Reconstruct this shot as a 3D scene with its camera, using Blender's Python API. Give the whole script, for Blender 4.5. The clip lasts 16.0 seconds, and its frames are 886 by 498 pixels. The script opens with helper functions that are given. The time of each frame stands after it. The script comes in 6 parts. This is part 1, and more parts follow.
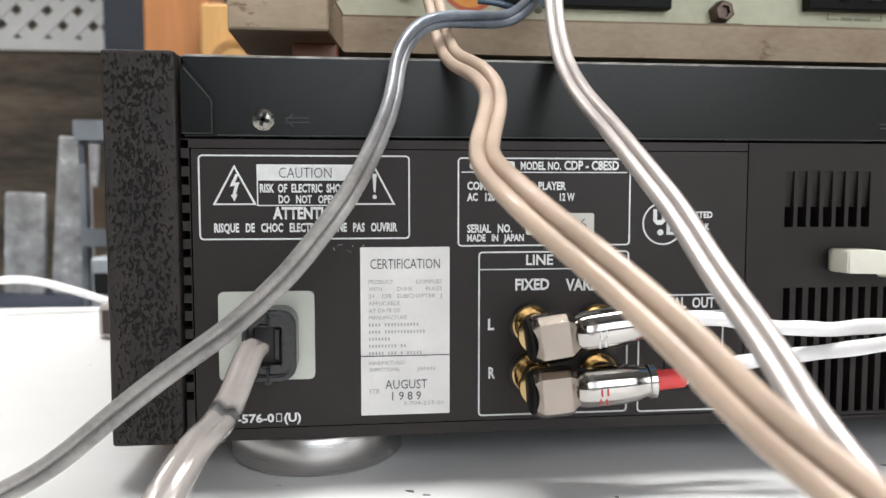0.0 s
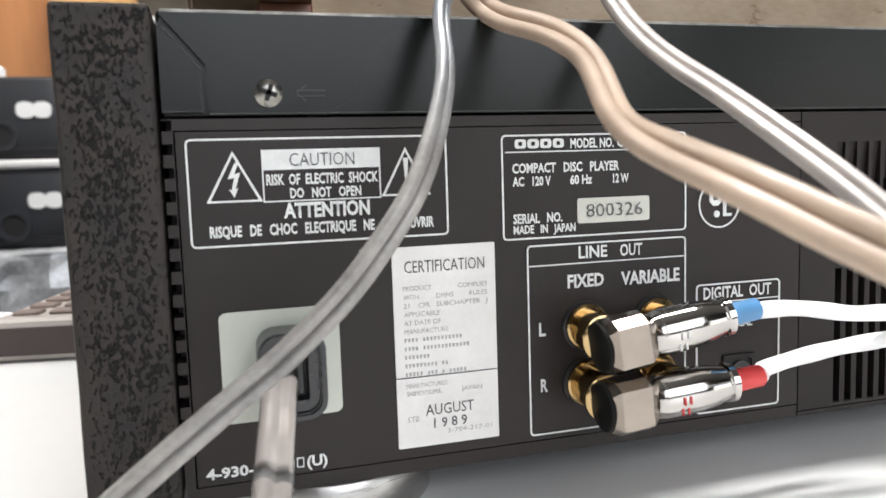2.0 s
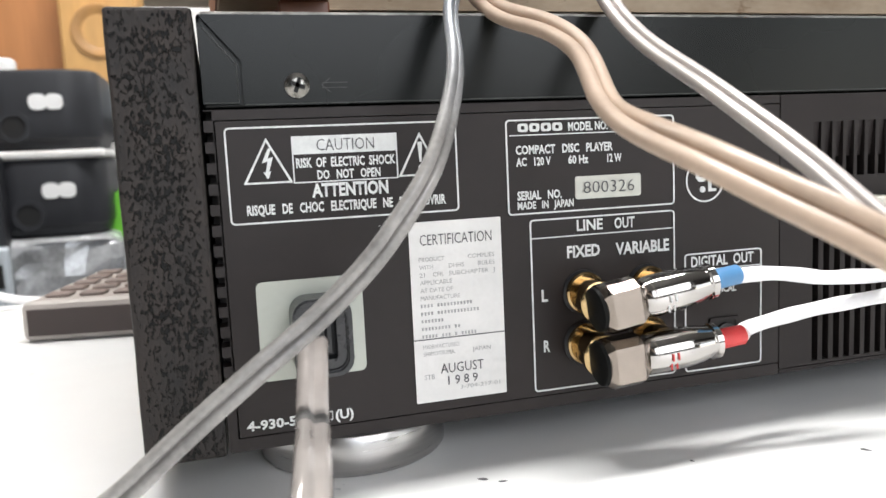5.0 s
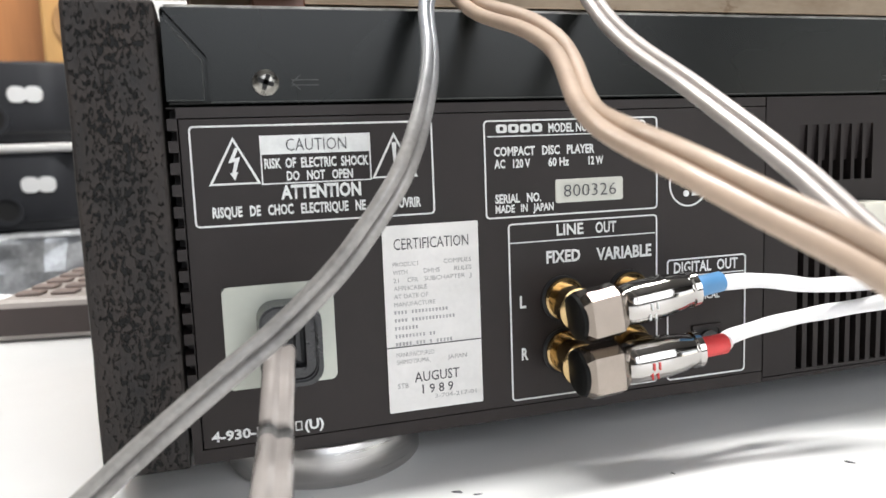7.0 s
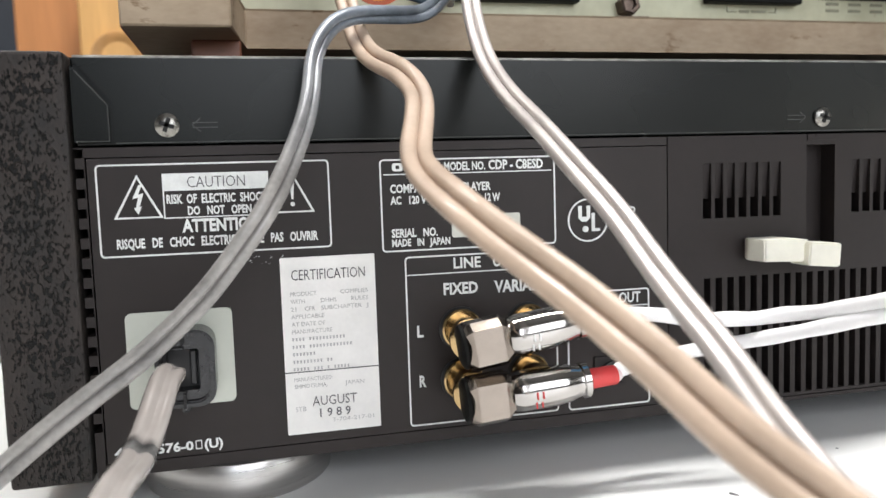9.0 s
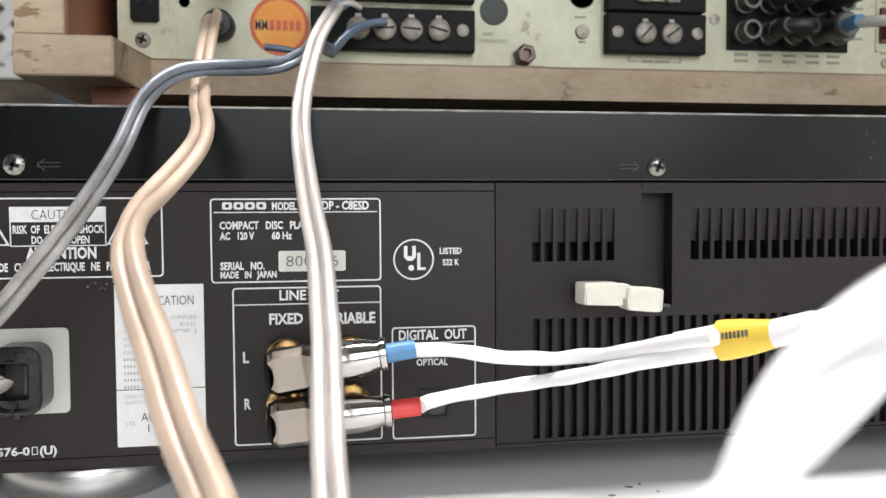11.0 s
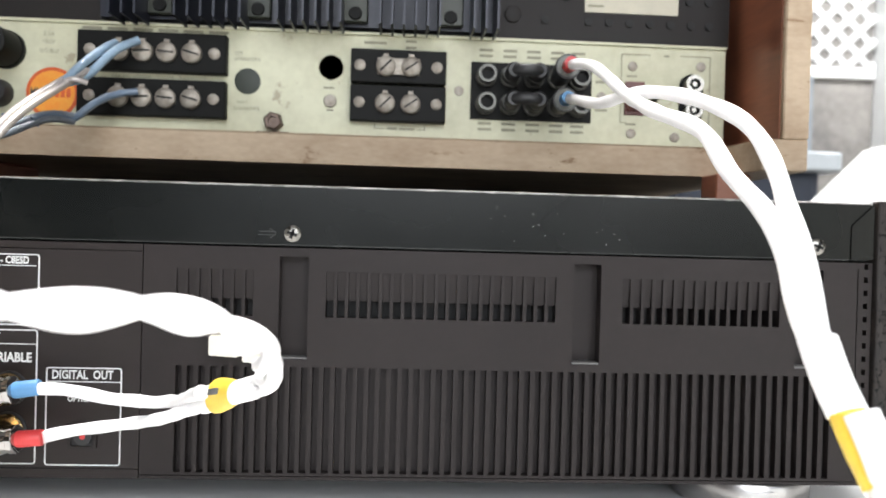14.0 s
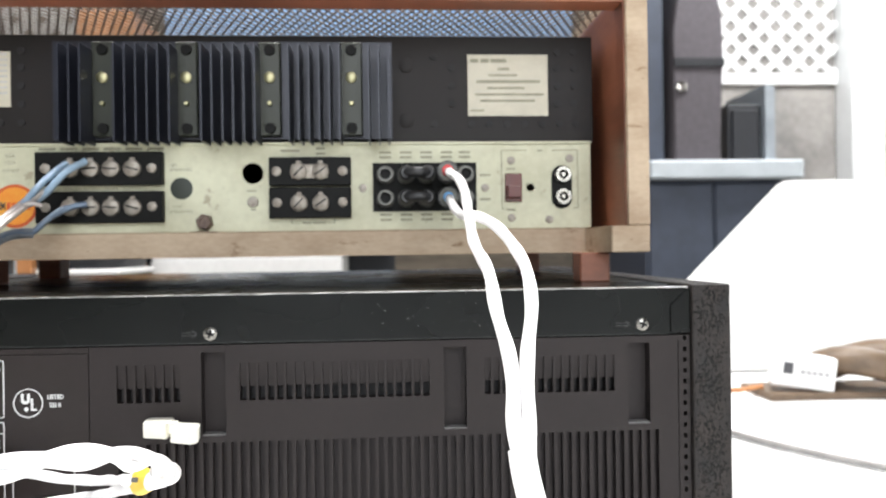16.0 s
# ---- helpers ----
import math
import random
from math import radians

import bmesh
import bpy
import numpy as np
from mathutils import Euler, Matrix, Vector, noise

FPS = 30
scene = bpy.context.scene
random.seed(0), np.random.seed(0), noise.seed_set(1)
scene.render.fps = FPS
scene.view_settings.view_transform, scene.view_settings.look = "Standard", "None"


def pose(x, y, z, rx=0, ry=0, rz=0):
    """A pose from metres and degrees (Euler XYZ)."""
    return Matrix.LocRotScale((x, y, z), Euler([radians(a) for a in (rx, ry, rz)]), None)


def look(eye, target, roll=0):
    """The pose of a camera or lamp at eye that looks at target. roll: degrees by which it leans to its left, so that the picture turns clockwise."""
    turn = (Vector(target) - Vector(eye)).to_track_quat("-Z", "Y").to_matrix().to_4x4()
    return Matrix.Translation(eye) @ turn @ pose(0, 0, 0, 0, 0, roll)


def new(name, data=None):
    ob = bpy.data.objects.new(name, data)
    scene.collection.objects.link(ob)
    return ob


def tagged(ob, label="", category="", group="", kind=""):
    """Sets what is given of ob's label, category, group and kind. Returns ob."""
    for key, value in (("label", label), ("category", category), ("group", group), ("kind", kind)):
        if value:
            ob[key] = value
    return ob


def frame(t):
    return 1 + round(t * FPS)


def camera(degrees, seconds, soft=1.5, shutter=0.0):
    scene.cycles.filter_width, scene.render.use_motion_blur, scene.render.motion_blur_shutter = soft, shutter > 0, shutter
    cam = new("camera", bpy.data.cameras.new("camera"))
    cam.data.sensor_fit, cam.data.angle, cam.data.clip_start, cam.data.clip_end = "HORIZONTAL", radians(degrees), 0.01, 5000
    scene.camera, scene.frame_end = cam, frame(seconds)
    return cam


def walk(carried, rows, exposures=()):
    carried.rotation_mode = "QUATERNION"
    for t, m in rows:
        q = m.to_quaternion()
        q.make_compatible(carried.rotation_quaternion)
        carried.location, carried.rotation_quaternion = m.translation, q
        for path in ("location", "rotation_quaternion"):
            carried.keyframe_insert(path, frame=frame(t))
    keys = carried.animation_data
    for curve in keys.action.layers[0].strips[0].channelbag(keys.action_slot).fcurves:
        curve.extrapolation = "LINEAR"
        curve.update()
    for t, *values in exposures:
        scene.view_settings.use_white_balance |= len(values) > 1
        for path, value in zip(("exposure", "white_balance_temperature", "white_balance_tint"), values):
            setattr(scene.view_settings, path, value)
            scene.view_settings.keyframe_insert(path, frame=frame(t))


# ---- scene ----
cam = camera(59.9, 16.0)
PATH = [
    (0, (0.04702, -0.21592, 0.08026), (0.27039, 1.76632, -0.06401), -0.01),
    (0.5, (0.02701, -0.21041, 0.07836), (0.31853, 1.76341, -0.05969), -0.14),
    (1, (0.02635, -0.19632, 0.08251), (0.37457, 1.76893, -0.04606), -0.75),
    (1.5, (0.01710, -0.18308, 0.08129), (0.43974, 1.76420, -0.09032), -1.05),
    (2, (0.00968, -0.17214, 0.08269), (0.57241, 1.73607, -0.12242), -1.85),
    (2.5, (0.00578, -0.16656, 0.08545), (0.64924, 1.71433, -0.13411), -2.29),
    (3, (0.00383, -0.16438, 0.08651), (0.63977, 1.71810, -0.14117), -2.51),
    (3.5, (-0.00505, -0.18273, 0.09030), (0.56943, 1.71742, -0.15346), -2.75),
    (4, (0.00066, -0.19427, 0.08716), (0.55267, 1.71125, -0.16634), -2.74),
    (6.5, (0.00326, -0.18507, 0.08044), (0.56922, 1.72095, -0.13585), -2.26),
    (7, (0.00707, -0.18524, 0.08298), (0.58745, 1.71213, -0.16826), -2.14),
    (7.5, (0.01309, -0.19123, 0.08137), (0.58929, 1.71033, -0.14685), -2.23),
    (8, (0.02314, -0.19702, 0.08308), (0.57271, 1.71247, -0.14449), -2.19),
    (10.5, (0.08825, -0.22644, 0.08417), (0.41755, 1.74460, 0.00303), -0.82),
    (11, (0.11098, -0.23556, 0.08439), (0.39804, 1.74202, 0.00204), -0.39),
    (11.5, (0.12557, -0.24187, 0.08498), (0.41296, 1.73633, 0.02068), 0.05),
    (12, (0.15746, -0.24848, 0.08895), (0.42849, 1.73211, 0.02721), -0.69),
    (12.5, (0.17909, -0.25215, 0.09281), (0.45832, 1.72793, 0.05642), -0.30),
    (13, (0.20245, -0.26107, 0.09154), (0.39677, 1.72929, 0.06505), 1.22),
    (13.5, (0.22721, -0.27029, 0.09658), (0.36903, 1.72454, 0.07355), 1.67),
    (14, (0.25256, -0.27902, 0.09868), (0.36555, 1.71770, 0.07986), 1.57),
    (14.5, (0.27954, -0.28837, 0.10308), (0.36528, 1.70979, 0.09869), 0.32),
    (15, (0.29922, -0.29921, 0.10898), (0.38506, 1.69882, 0.13184), -0.17),
    (15.5, (0.30639, -0.31781, 0.12159), (0.39732, 1.67979, 0.15802), -1.13),
    (16, (0.29457, -0.34466, 0.13595), (0.42555, 1.65104, 0.13579), -0.79),
]
walk(cam, [(t, look(eye, target, roll)) for t, eye, target, roll in PATH], [(0.0, 0.03), (1.0, 0.03), (2.0, 0.22), (3.5, 0.3), (7.0, 0.18), (8.0, 0.18), (10.5, 0.2), (11.0, 0.27), (11.5, 0.15), (12.0, -0.1), (12.5, -0.25), (13.0, -0.1), (13.5, 0.25), (14.5, 0.74), (16.0, 0.6)])
cam.data.dof.use_dof = True
cam.data.dof.focus_distance = 0.215
cam.data.dof.aperture_fstop = 22.0

# ---- world and lights ----
world = bpy.data.worlds.new("sky")
scene.world = world
world.use_nodes = True
wn = world.node_tree
sky = wn.nodes.new("ShaderNodeTexSky")
sky.sky_type = "NISHITA"
sky.sun_disc = False
sky.sun_elevation, sky.sun_rotation = radians(40), radians(150)
wn.links.new(sky.outputs["Color"], wn.nodes["Background"].inputs["Color"])
wn.nodes["Background"].inputs["Strength"].default_value = 0.12


def lamp_area(name, eye, target, sx, sy, watts, color):
    data = bpy.data.lights.new(name, "AREA")
    data.shape, data.size, data.size_y, data.energy, data.color = "RECTANGLE", sx, sy, watts, color
    ob = new(name, data)
    ob.matrix_world = look(eye, target)
    return ob


# Ceiling lamp above the player and receiver.
lamp_area("overhead_light", (0.25, 0.14, 1.62), (0.25, 0.135, 0.0), 1.2, 0.14, 38.0, (1.0, 0.985, 0.97))
# Unseen front fill, tuned to brighten the rear panels.
lamp_area("front_fill", (0.45, -1.65, 0.80), (0.25, 0.0, 0.12), 1.4, 1.1, 16.0, (0.96, 0.97, 1.0))
# Added low fill, unseen, that gives the cover flap its sheen.
lamp_area("front_fill", (2.15, -1.65, 0.25), (1.9, 0.0, 0.20), 1.2, 0.66, 3.0, (0.92, 0.97, 1.0))
# Unseen fill added to brighten the lattice at the back right.
lamp_area("overhead_light", (1.7, 1.6, 1.66), (1.7, 1.62, 0.0), 1.0, 0.3, 32.0, (0.98, 0.99, 1.0))
# Unseen fill added to brighten the things behind the left end.
lamp_area("overhead_light", (-0.5, 1.0, 1.66), (-0.5, 1.05, 0.0), 0.8, 0.3, 15.0, (1.0, 0.98, 0.95))

# ---- materials ----


def material(name, color, rough=0.5, metal=0.0, vary=0.15, grain=60.0, bump=0.1, grain_bump=None, second=None, spots=None, pit=False, stretch=(1, 1, 1), coat=0.0, spec=0.5, emit=0.0, sub=0.0, band=None):
    m = bpy.data.materials.new(name)
    m.use_nodes = True
    nt = m.node_tree
    b = nt.nodes["Principled BSDF"]
    L = nt.links.new
    tc = nt.nodes.new("ShaderNodeTexCoord")
    mp = nt.nodes.new("ShaderNodeMapping")
    mp.inputs["Scale"].default_value = stretch
    L(tc.outputs["Object"], mp.inputs["Vector"])
    n1 = nt.nodes.new("ShaderNodeTexNoise")
    n1.inputs["Scale"].default_value = grain
    n1.inputs["Detail"].default_value = 3.0
    L(mp.outputs["Vector"], n1.inputs["Vector"])
    n2 = nt.nodes.new("ShaderNodeTexNoise")
    n2.inputs["Scale"].default_value = grain * 9.0
    n2.inputs["Detail"].default_value = 2.0
    L(mp.outputs["Vector"], n2.inputs["Vector"])
    add = nt.nodes.new("ShaderNodeMath")
    add.operation = "MULTIPLY_ADD"
    add.inputs[1].default_value = 0.35
    L(n2.outputs["Fac"], add.inputs[0])
    L(n1.outputs["Fac"], add.inputs[2])
    ramp = nt.nodes.new("ShaderNodeValToRGB")
    c2 = second or tuple(c * (1 - vary) for c in color)
    c1 = color if second else tuple(min(1, c * (1 + vary * 0.6)) for c in color)
    ramp.color_ramp.elements[0].position, ramp.color_ramp.elements[1].position = 0.45, 0.9
    ramp.color_ramp.elements[0].color, ramp.color_ramp.elements[1].color = (*c2, 1), (*c1, 1)
    L(add.outputs[0], ramp.inputs["Fac"])
    out = ramp.outputs["Color"]
    if spots:
        scale, amount, col = spots
        n3 = nt.nodes.new("ShaderNodeTexNoise")
        n3.inputs["Scale"].default_value = scale
        n3.inputs["Detail"].default_value = 4.0
        n3.inputs["Roughness"].default_value = 0.65
        L(mp.outputs["Vector"], n3.inputs["Vector"])
        r3 = nt.nodes.new("ShaderNodeValToRGB")
        r3.color_ramp.elements[0].position, r3.color_ramp.elements[1].position = amount, amount + 0.05
        level = n3.outputs["Fac"]
        if pit:
            n4 = nt.nodes.new("ShaderNodeTexNoise")
            n4.inputs["Scale"].default_value = scale * 0.22
            L(mp.outputs["Vector"], n4.inputs["Vector"])
            gather = nt.nodes.new("ShaderNodeMath")
            gather.operation = "MULTIPLY_ADD"
            gather.inputs[1].default_value = 0.24
            L(n4.outputs["Fac"], gather.inputs[0])
            shift = nt.nodes.new("ShaderNodeMath")
            shift.operation = "SUBTRACT"
            shift.inputs[1].default_value = 0.12
            L(level, shift.inputs[0])
            L(shift.outputs[0], gather.inputs[2])
            level = gather.outputs[0]
        if band:
            # Spots gather in the core of a board: band is the mid x of two boards, their distance from it and half a thickness.
            xyz = nt.nodes.new("ShaderNodeSeparateXYZ")
            L(tc.outputs["Object"], xyz.inputs[0])
            for op, value in (("SUBTRACT", band[0]), ("ABSOLUTE", 0.0), ("SUBTRACT", band[1]), ("DIVIDE", band[2]), ("ABSOLUTE", 0.0), ("POWER", 2.5), ("MULTIPLY", -0.085), ("ADD", None)):
                step = nt.nodes.new("ShaderNodeMath")
                step.operation = op
                L(xyz.outputs[0] if op == "SUBTRACT" and value == band[0] else last, step.inputs[0])
                if value is None:
                    L(level, step.inputs[1])
                else:
                    step.inputs[1].default_value = value
                last = step.outputs[0]
            level = last
        L(level, r3.inputs["Fac"])
        mix = nt.nodes.new("ShaderNodeMix")
        mix.data_type = "RGBA"
        L(r3.outputs["Color"], mix.inputs[0])
        mix.inputs[7].default_value = (*col, 1)
        L(out, mix.inputs[6])
        pits = r3.outputs["Color"]
        out = mix.outputs[2]
    L(out, b.inputs["Base Color"])
    rr = nt.nodes.new("ShaderNodeMapRange")
    rr.inputs["To Min"].default_value, rr.inputs["To Max"].default_value = max(0.02, rough - 0.08), min(1, rough + 0.08)
    L(n1.outputs["Fac"], rr.inputs["Value"])
    L(rr.outputs["Result"], b.inputs["Roughness"])
    b.inputs["Metallic"].default_value = metal
    b.inputs["Coat Weight"].default_value = coat
    b.inputs["Coat Roughness"].default_value = 0.15
    b.inputs["Specular IOR Level"].default_value = spec
    if sub:
        b.inputs["Subsurface Weight"].default_value = sub
        b.inputs["Subsurface Radius"].default_value = (0.004, 0.004, 0.004)
    if emit:
        b.inputs["Emission Color"].default_value = (*color, 1)
        b.inputs["Emission Strength"].default_value = emit
    if bump:
        bp = nt.nodes.new("ShaderNodeBump")
        bp.inputs["Strength"].default_value = bump
        bp.inputs["Distance"].default_value = 0.0006
        if pit:
            deep = nt.nodes.new("ShaderNodeMath")
            deep.operation = "MULTIPLY_ADD"
            deep.inputs[1].default_value = -1.2
            L(pits, deep.inputs[0])
            L(add.outputs[0], deep.inputs[2])
            L(deep.outputs[0], bp.inputs["Height"])
        else:
            L(add.outputs[0], bp.inputs["Height"])
        L(bp.outputs["Normal"], b.inputs["Normal"])
    return m


RACK = material("grey_painted_rack", (0.24, 0.265, 0.29), 0.5, 0.0, 0.2, 20, 0.05)
# Pale grey that puts the light caught by the channel ledges into colour.
LEDGE_HIGHLIGHT = material("pale_ledge_highlight", (0.20, 0.195, 0.19), 0.7, 0.0, 0.3, 120, 0.1)
RUSTY = material("rusty_bolt", (0.15, 0.11, 0.09), 0.45, 0.7, 0.4, 200, 0.2)
# Pale metal that paints the highlight along the cover's top edge.
EDGE_HIGHLIGHT = material("pale_edge_highlight", (0.40, 0.39, 0.37), 0.35, 0.8, 0.5, 150, 0.1)
MET_BLACK = material("black_painted_steel", (0.0162, 0.0114, 0.0104), 0.45, 0.0, 0.18, 25, 0.06, spec=0.32)
MET_COVER = material("satin_black_cover", (0.0034, 0.0044, 0.0040), 0.27, 0.0, 0.3, 18, 0.03, spec=0.25)
PLASTIC_GREY = material("charcoal_moulded_plastic", (0.0205, 0.0162, 0.0156), 0.5, 0.0, 0.15, 40, 0.1, spec=0.24)
# Black that also stands in for the shade inside vents, holes and slots.
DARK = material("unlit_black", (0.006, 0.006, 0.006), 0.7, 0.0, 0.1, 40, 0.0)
SIDE_WOOD = material("pitted_black_stained_chipboard", (0.039, 0.031, 0.027), 0.53, 0.0, 0.45, 110, 1.0, second=(0.0165, 0.0155, 0.0155), spots=(1000, 0.515, (0.0012, 0.0010, 0.0010)), pit=True, stretch=(1, 1, 0.62), spec=0.27, band=(0.21475, 0.2247, 0.0095))
SIDE_FACE = material("black_stained_wood_face", (0.03, 0.024, 0.022), 0.45, 0.0, 0.3, 30, 0.1, stretch=(1, 0.1, 1))
INK_WHITE = material("white_printing_ink", (0.72, 0.73, 0.72), 0.6, 0.0, 0.12, 300, 0.0)
INK_DARK = material("dark_printing_ink", (0.07, 0.07, 0.075), 0.6, 0.0, 0.2, 300, 0.0)
INK_PALE = material("faint_grey_printing_ink", (0.42, 0.42, 0.42), 0.6, 0.0, 0.2, 300, 0.0)
INK_STAMP = material("grey_stamping_ink", (0.14, 0.14, 0.145), 0.6, 0.0, 0.4, 300, 0.0)
PLUG_BLACK = material("glossy_black_plug", (0.014, 0.014, 0.016), 0.22, 0.0, 0.2, 80, 0.03)
CABLE_GREY = material("mid_grey_cable", (0.30, 0.29, 0.28), 0.45, 0.0, 0.15, 60, 0.05)
SCUFF = material("dark_grey_scuff", (0.11, 0.11, 0.115), 0.6, 0.0, 0.4, 300, 0.0)
INK_FAINT = material("faded_ink_and_edge_glint", (0.06, 0.062, 0.06), 0.6, 0.0, 0.2, 300, 0.0)
PAPER = material("off_white_paper_label", (0.74, 0.73, 0.71), 0.55, 0.0, 0.06, 90, 0.03)
IVORY = material("ivory_plastic_plate", (0.50, 0.52, 0.46), 0.35, 0.0, 0.06, 60, 0.02)
SERIAL = material("pale_serial_plate", (0.58, 0.58, 0.52), 0.5, 0.0, 0.06, 60, 0.02)
CHROME = material("polished_chrome", (0.52, 0.50, 0.48), 0.12, 1.0, 0.05, 60, 0.02)
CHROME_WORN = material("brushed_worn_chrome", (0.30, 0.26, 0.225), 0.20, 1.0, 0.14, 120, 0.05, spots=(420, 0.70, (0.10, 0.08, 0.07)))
GOLD = material("gold_plating", (0.50, 0.36, 0.18), 0.18, 1.0, 0.08, 60, 0.02)
SCREW = material("bright_screw_steel", (0.30, 0.29, 0.265), 0.28, 1.0, 0.4, 400, 0.05)
SCREW_DULL = material("dull_tarnished_screw", (0.40, 0.37, 0.32), 0.52, 0.55, 0.45, 250, 0.25, second=(0.20, 0.17, 0.14))
ALU = material("brushed_aluminium_foot", (0.46, 0.45, 0.44), 0.30, 1.0, 0.1, 40, 0.05, stretch=(1, 1, 25))
RUBBER = material("black_rubber", (0.022, 0.022, 0.023), 0.45, 0.0, 0.2, 80, 0.05)
PVC_BLUE = material("blue_grey_clear_pvc", (0.37, 0.355, 0.335), 0.36, 0.15, 0.30, 90, 0.03, second=(0.19, 0.182, 0.175), coat=0.3)
PVC_SILVER = material("silvery_clear_pvc", (0.52, 0.475, 0.44), 0.32, 0.2, 0.3, 60, 0.03, second=(0.41, 0.375, 0.355), coat=0.5)
PVC_POWER = material("smoky_clear_power_cord", (0.45, 0.415, 0.39), 0.12, 0.3, 0.2, 40, 0.01, second=(0.39, 0.35, 0.325), coat=1.0)
BAND_GREY = material("faded_grey_print", (0.16, 0.155, 0.15), 0.25, 0.0, 0.4, 200, 0.0, coat=0.6)
PVC_TAN = material("tan_rubber_cord", (0.49, 0.37, 0.28), 0.40, 0.0, 0.14, 90, 0.06, coat=0.25)
PVC_WHITE = material("white_cable_sheath", (0.87, 0.86, 0.86), 0.40, 0.0, 0.06, 120, 0.08, sub=0.2)
WIRE_BLUE = material("light_blue_wire", (0.30, 0.42, 0.54), 0.35, 0.1, 0.25, 120, 0.05, coat=0.4)
WIRE_DARK = material("slate_blue_wire", (0.13, 0.18, 0.25), 0.35, 0.1, 0.25, 120, 0.05, coat=0.4)
SLEEVE_BLUE = material("blue_sleeve", (0.09, 0.25, 0.47), 0.4, 0.0, 0.1, 150, 0.05)
SLEEVE_RED = material("red_sleeve", (0.62, 0.05, 0.05), 0.4, 0.0, 0.1, 150, 0.05)
SLEEVE_YELLOW = material("yellow_heatshrink", (0.84, 0.58, 0.07), 0.38, 0.0, 0.1, 150, 0.05)
TAB_WHITE = material("milky_nylon_tab", (0.82, 0.80, 0.70), 0.35, 0.0, 0.06, 100, 0.03, sub=0.2)
TABLE = material("white_laminate_tabletop", (0.80, 0.80, 0.79), 0.32, 0.0, 0.05, 6, 0.02, spots=(55, 0.705, (0.30, 0.31, 0.32)))
PANEL_GREEN = material("aged_cream_green_panel", (0.60, 0.60, 0.44), 0.45, 0.05, 0.18, 26, 0.1, second=(0.43, 0.42, 0.29), spots=(48, 0.62, (0.36, 0.32, 0.22)))
CHASSIS = material("brown_black_chassis", (0.0100, 0.0078, 0.0070), 0.55, 0.0, 0.25, 40, 0.15, spec=0.28)
HEATSINK = material("black_anodised_heatsink", (0.014, 0.016, 0.026), 0.36, 0.2, 0.2, 60, 0.05)
HS_BLOCK = material("olive_transistor_cover", (0.020, 0.023, 0.014), 0.4, 0.2, 0.2, 60, 0.05)
BRASS = material("brass_screw", (0.42, 0.40, 0.24), 0.45, 1.0, 0.15, 200, 0.1)
RAW_WOOD = material("raw_pale_wood_edge", (0.53, 0.42, 0.30), 0.7, 0.0, 0.25, 42, 0.3, second=(0.36, 0.26, 0.17), spots=(90, 0.63, (0.26, 0.17, 0.10)), stretch=(0.6, 1, 1.4))
INNER_WOOD = material("reddish_walnut_veneer", (0.24, 0.085, 0.045), 0.4, 0.0, 0.35, 22, 0.1, stretch=(1, 0.3, 2))
MESH_METAL = material("brown_grey_expanded_metal", (0.30, 0.25, 0.21), 0.5, 0.3, 0.15, 100, 0.05)
STICKER = material("orange_inspection_sticker", (0.80, 0.24, 0.02), 0.5, 0.0, 0.2, 70, 0.05, second=(0.82, 0.42, 0.05))
STICKER_RED = material("red_orange_sticker_rim", (0.60, 0.10, 0.02), 0.5, 0.0, 0.2, 90, 0.05)
TERM_BLACK = material("black_bakelite", (0.0060, 0.0062, 0.0056), 0.52, 0.0, 0.3, 80, 0.08, spec=0.14)
JACK_GREY = material("grey_oxidised_jack", (0.11, 0.11, 0.10), 0.42, 0.7, 0.2, 150, 0.05)
HOLE_GREEN = material("dark_green_plug", (0.018, 0.025, 0.016), 0.5, 0.0, 0.2, 80, 0.05)
SWITCH_RED = material("oxblood_switch", (0.11, 0.025, 0.02), 0.4, 0.0, 0.2, 80, 0.05)
INK_BROWN = material("worn_brown_ink", (0.26, 0.25, 0.18), 0.6, 0.0, 0.2, 200, 0.0)
CREAM_LABEL = material("cream_paper_label", (0.50, 0.47, 0.37), 0.5, 0.0, 0.1, 90, 0.03)
WALL_WHITE = material("white_plaster", (0.72, 0.72, 0.70), 0.8, 0.0, 0.08, 4, 0.2)
WALL_DARK = material("navy_grey_partition", (0.022, 0.028, 0.04), 0.6, 0.0, 0.2, 6, 0.1)
STONE = material("rough_brown_stone", (0.20, 0.165, 0.125), 0.85, 0.0, 0.5, 5, 0.8, second=(0.05, 0.042, 0.034), stretch=(0.35, 1, 1.6))
STONE_GREY = material("grey_weathered_stone", (0.34, 0.32, 0.30), 0.85, 0.0, 0.5, 5, 0.8, second=(0.17, 0.16, 0.155))
FLOOR = material("grey_concrete_floor", (0.25, 0.24, 0.23), 0.7, 0.0, 0.25, 3, 0.2)
LATTICE = material("white_garden_lattice", (0.78, 0.79, 0.79), 0.55, 0.0, 0.06, 12, 0.05)
SPK_BLACK = material("black_speaker_vinyl", (0.016, 0.017, 0.021), 0.5, 0.0, 0.2, 30, 0.1)
SPK_GREY = material("plum_grey_grille_cloth", (0.075, 0.066, 0.075), 0.8, 0.0, 0.2, 60, 0.3)
SPK_BLUE = material("slate_blue_cabinet", (0.045, 0.055, 0.08), 0.6, 0.0, 0.2, 20, 0.1)
ORANGE_WOOD = material("orange_stained_wood", (0.44, 0.19, 0.07), 0.4, 0.0, 0.25, 7, 0.05, stretch=(2, 1, 0.2))
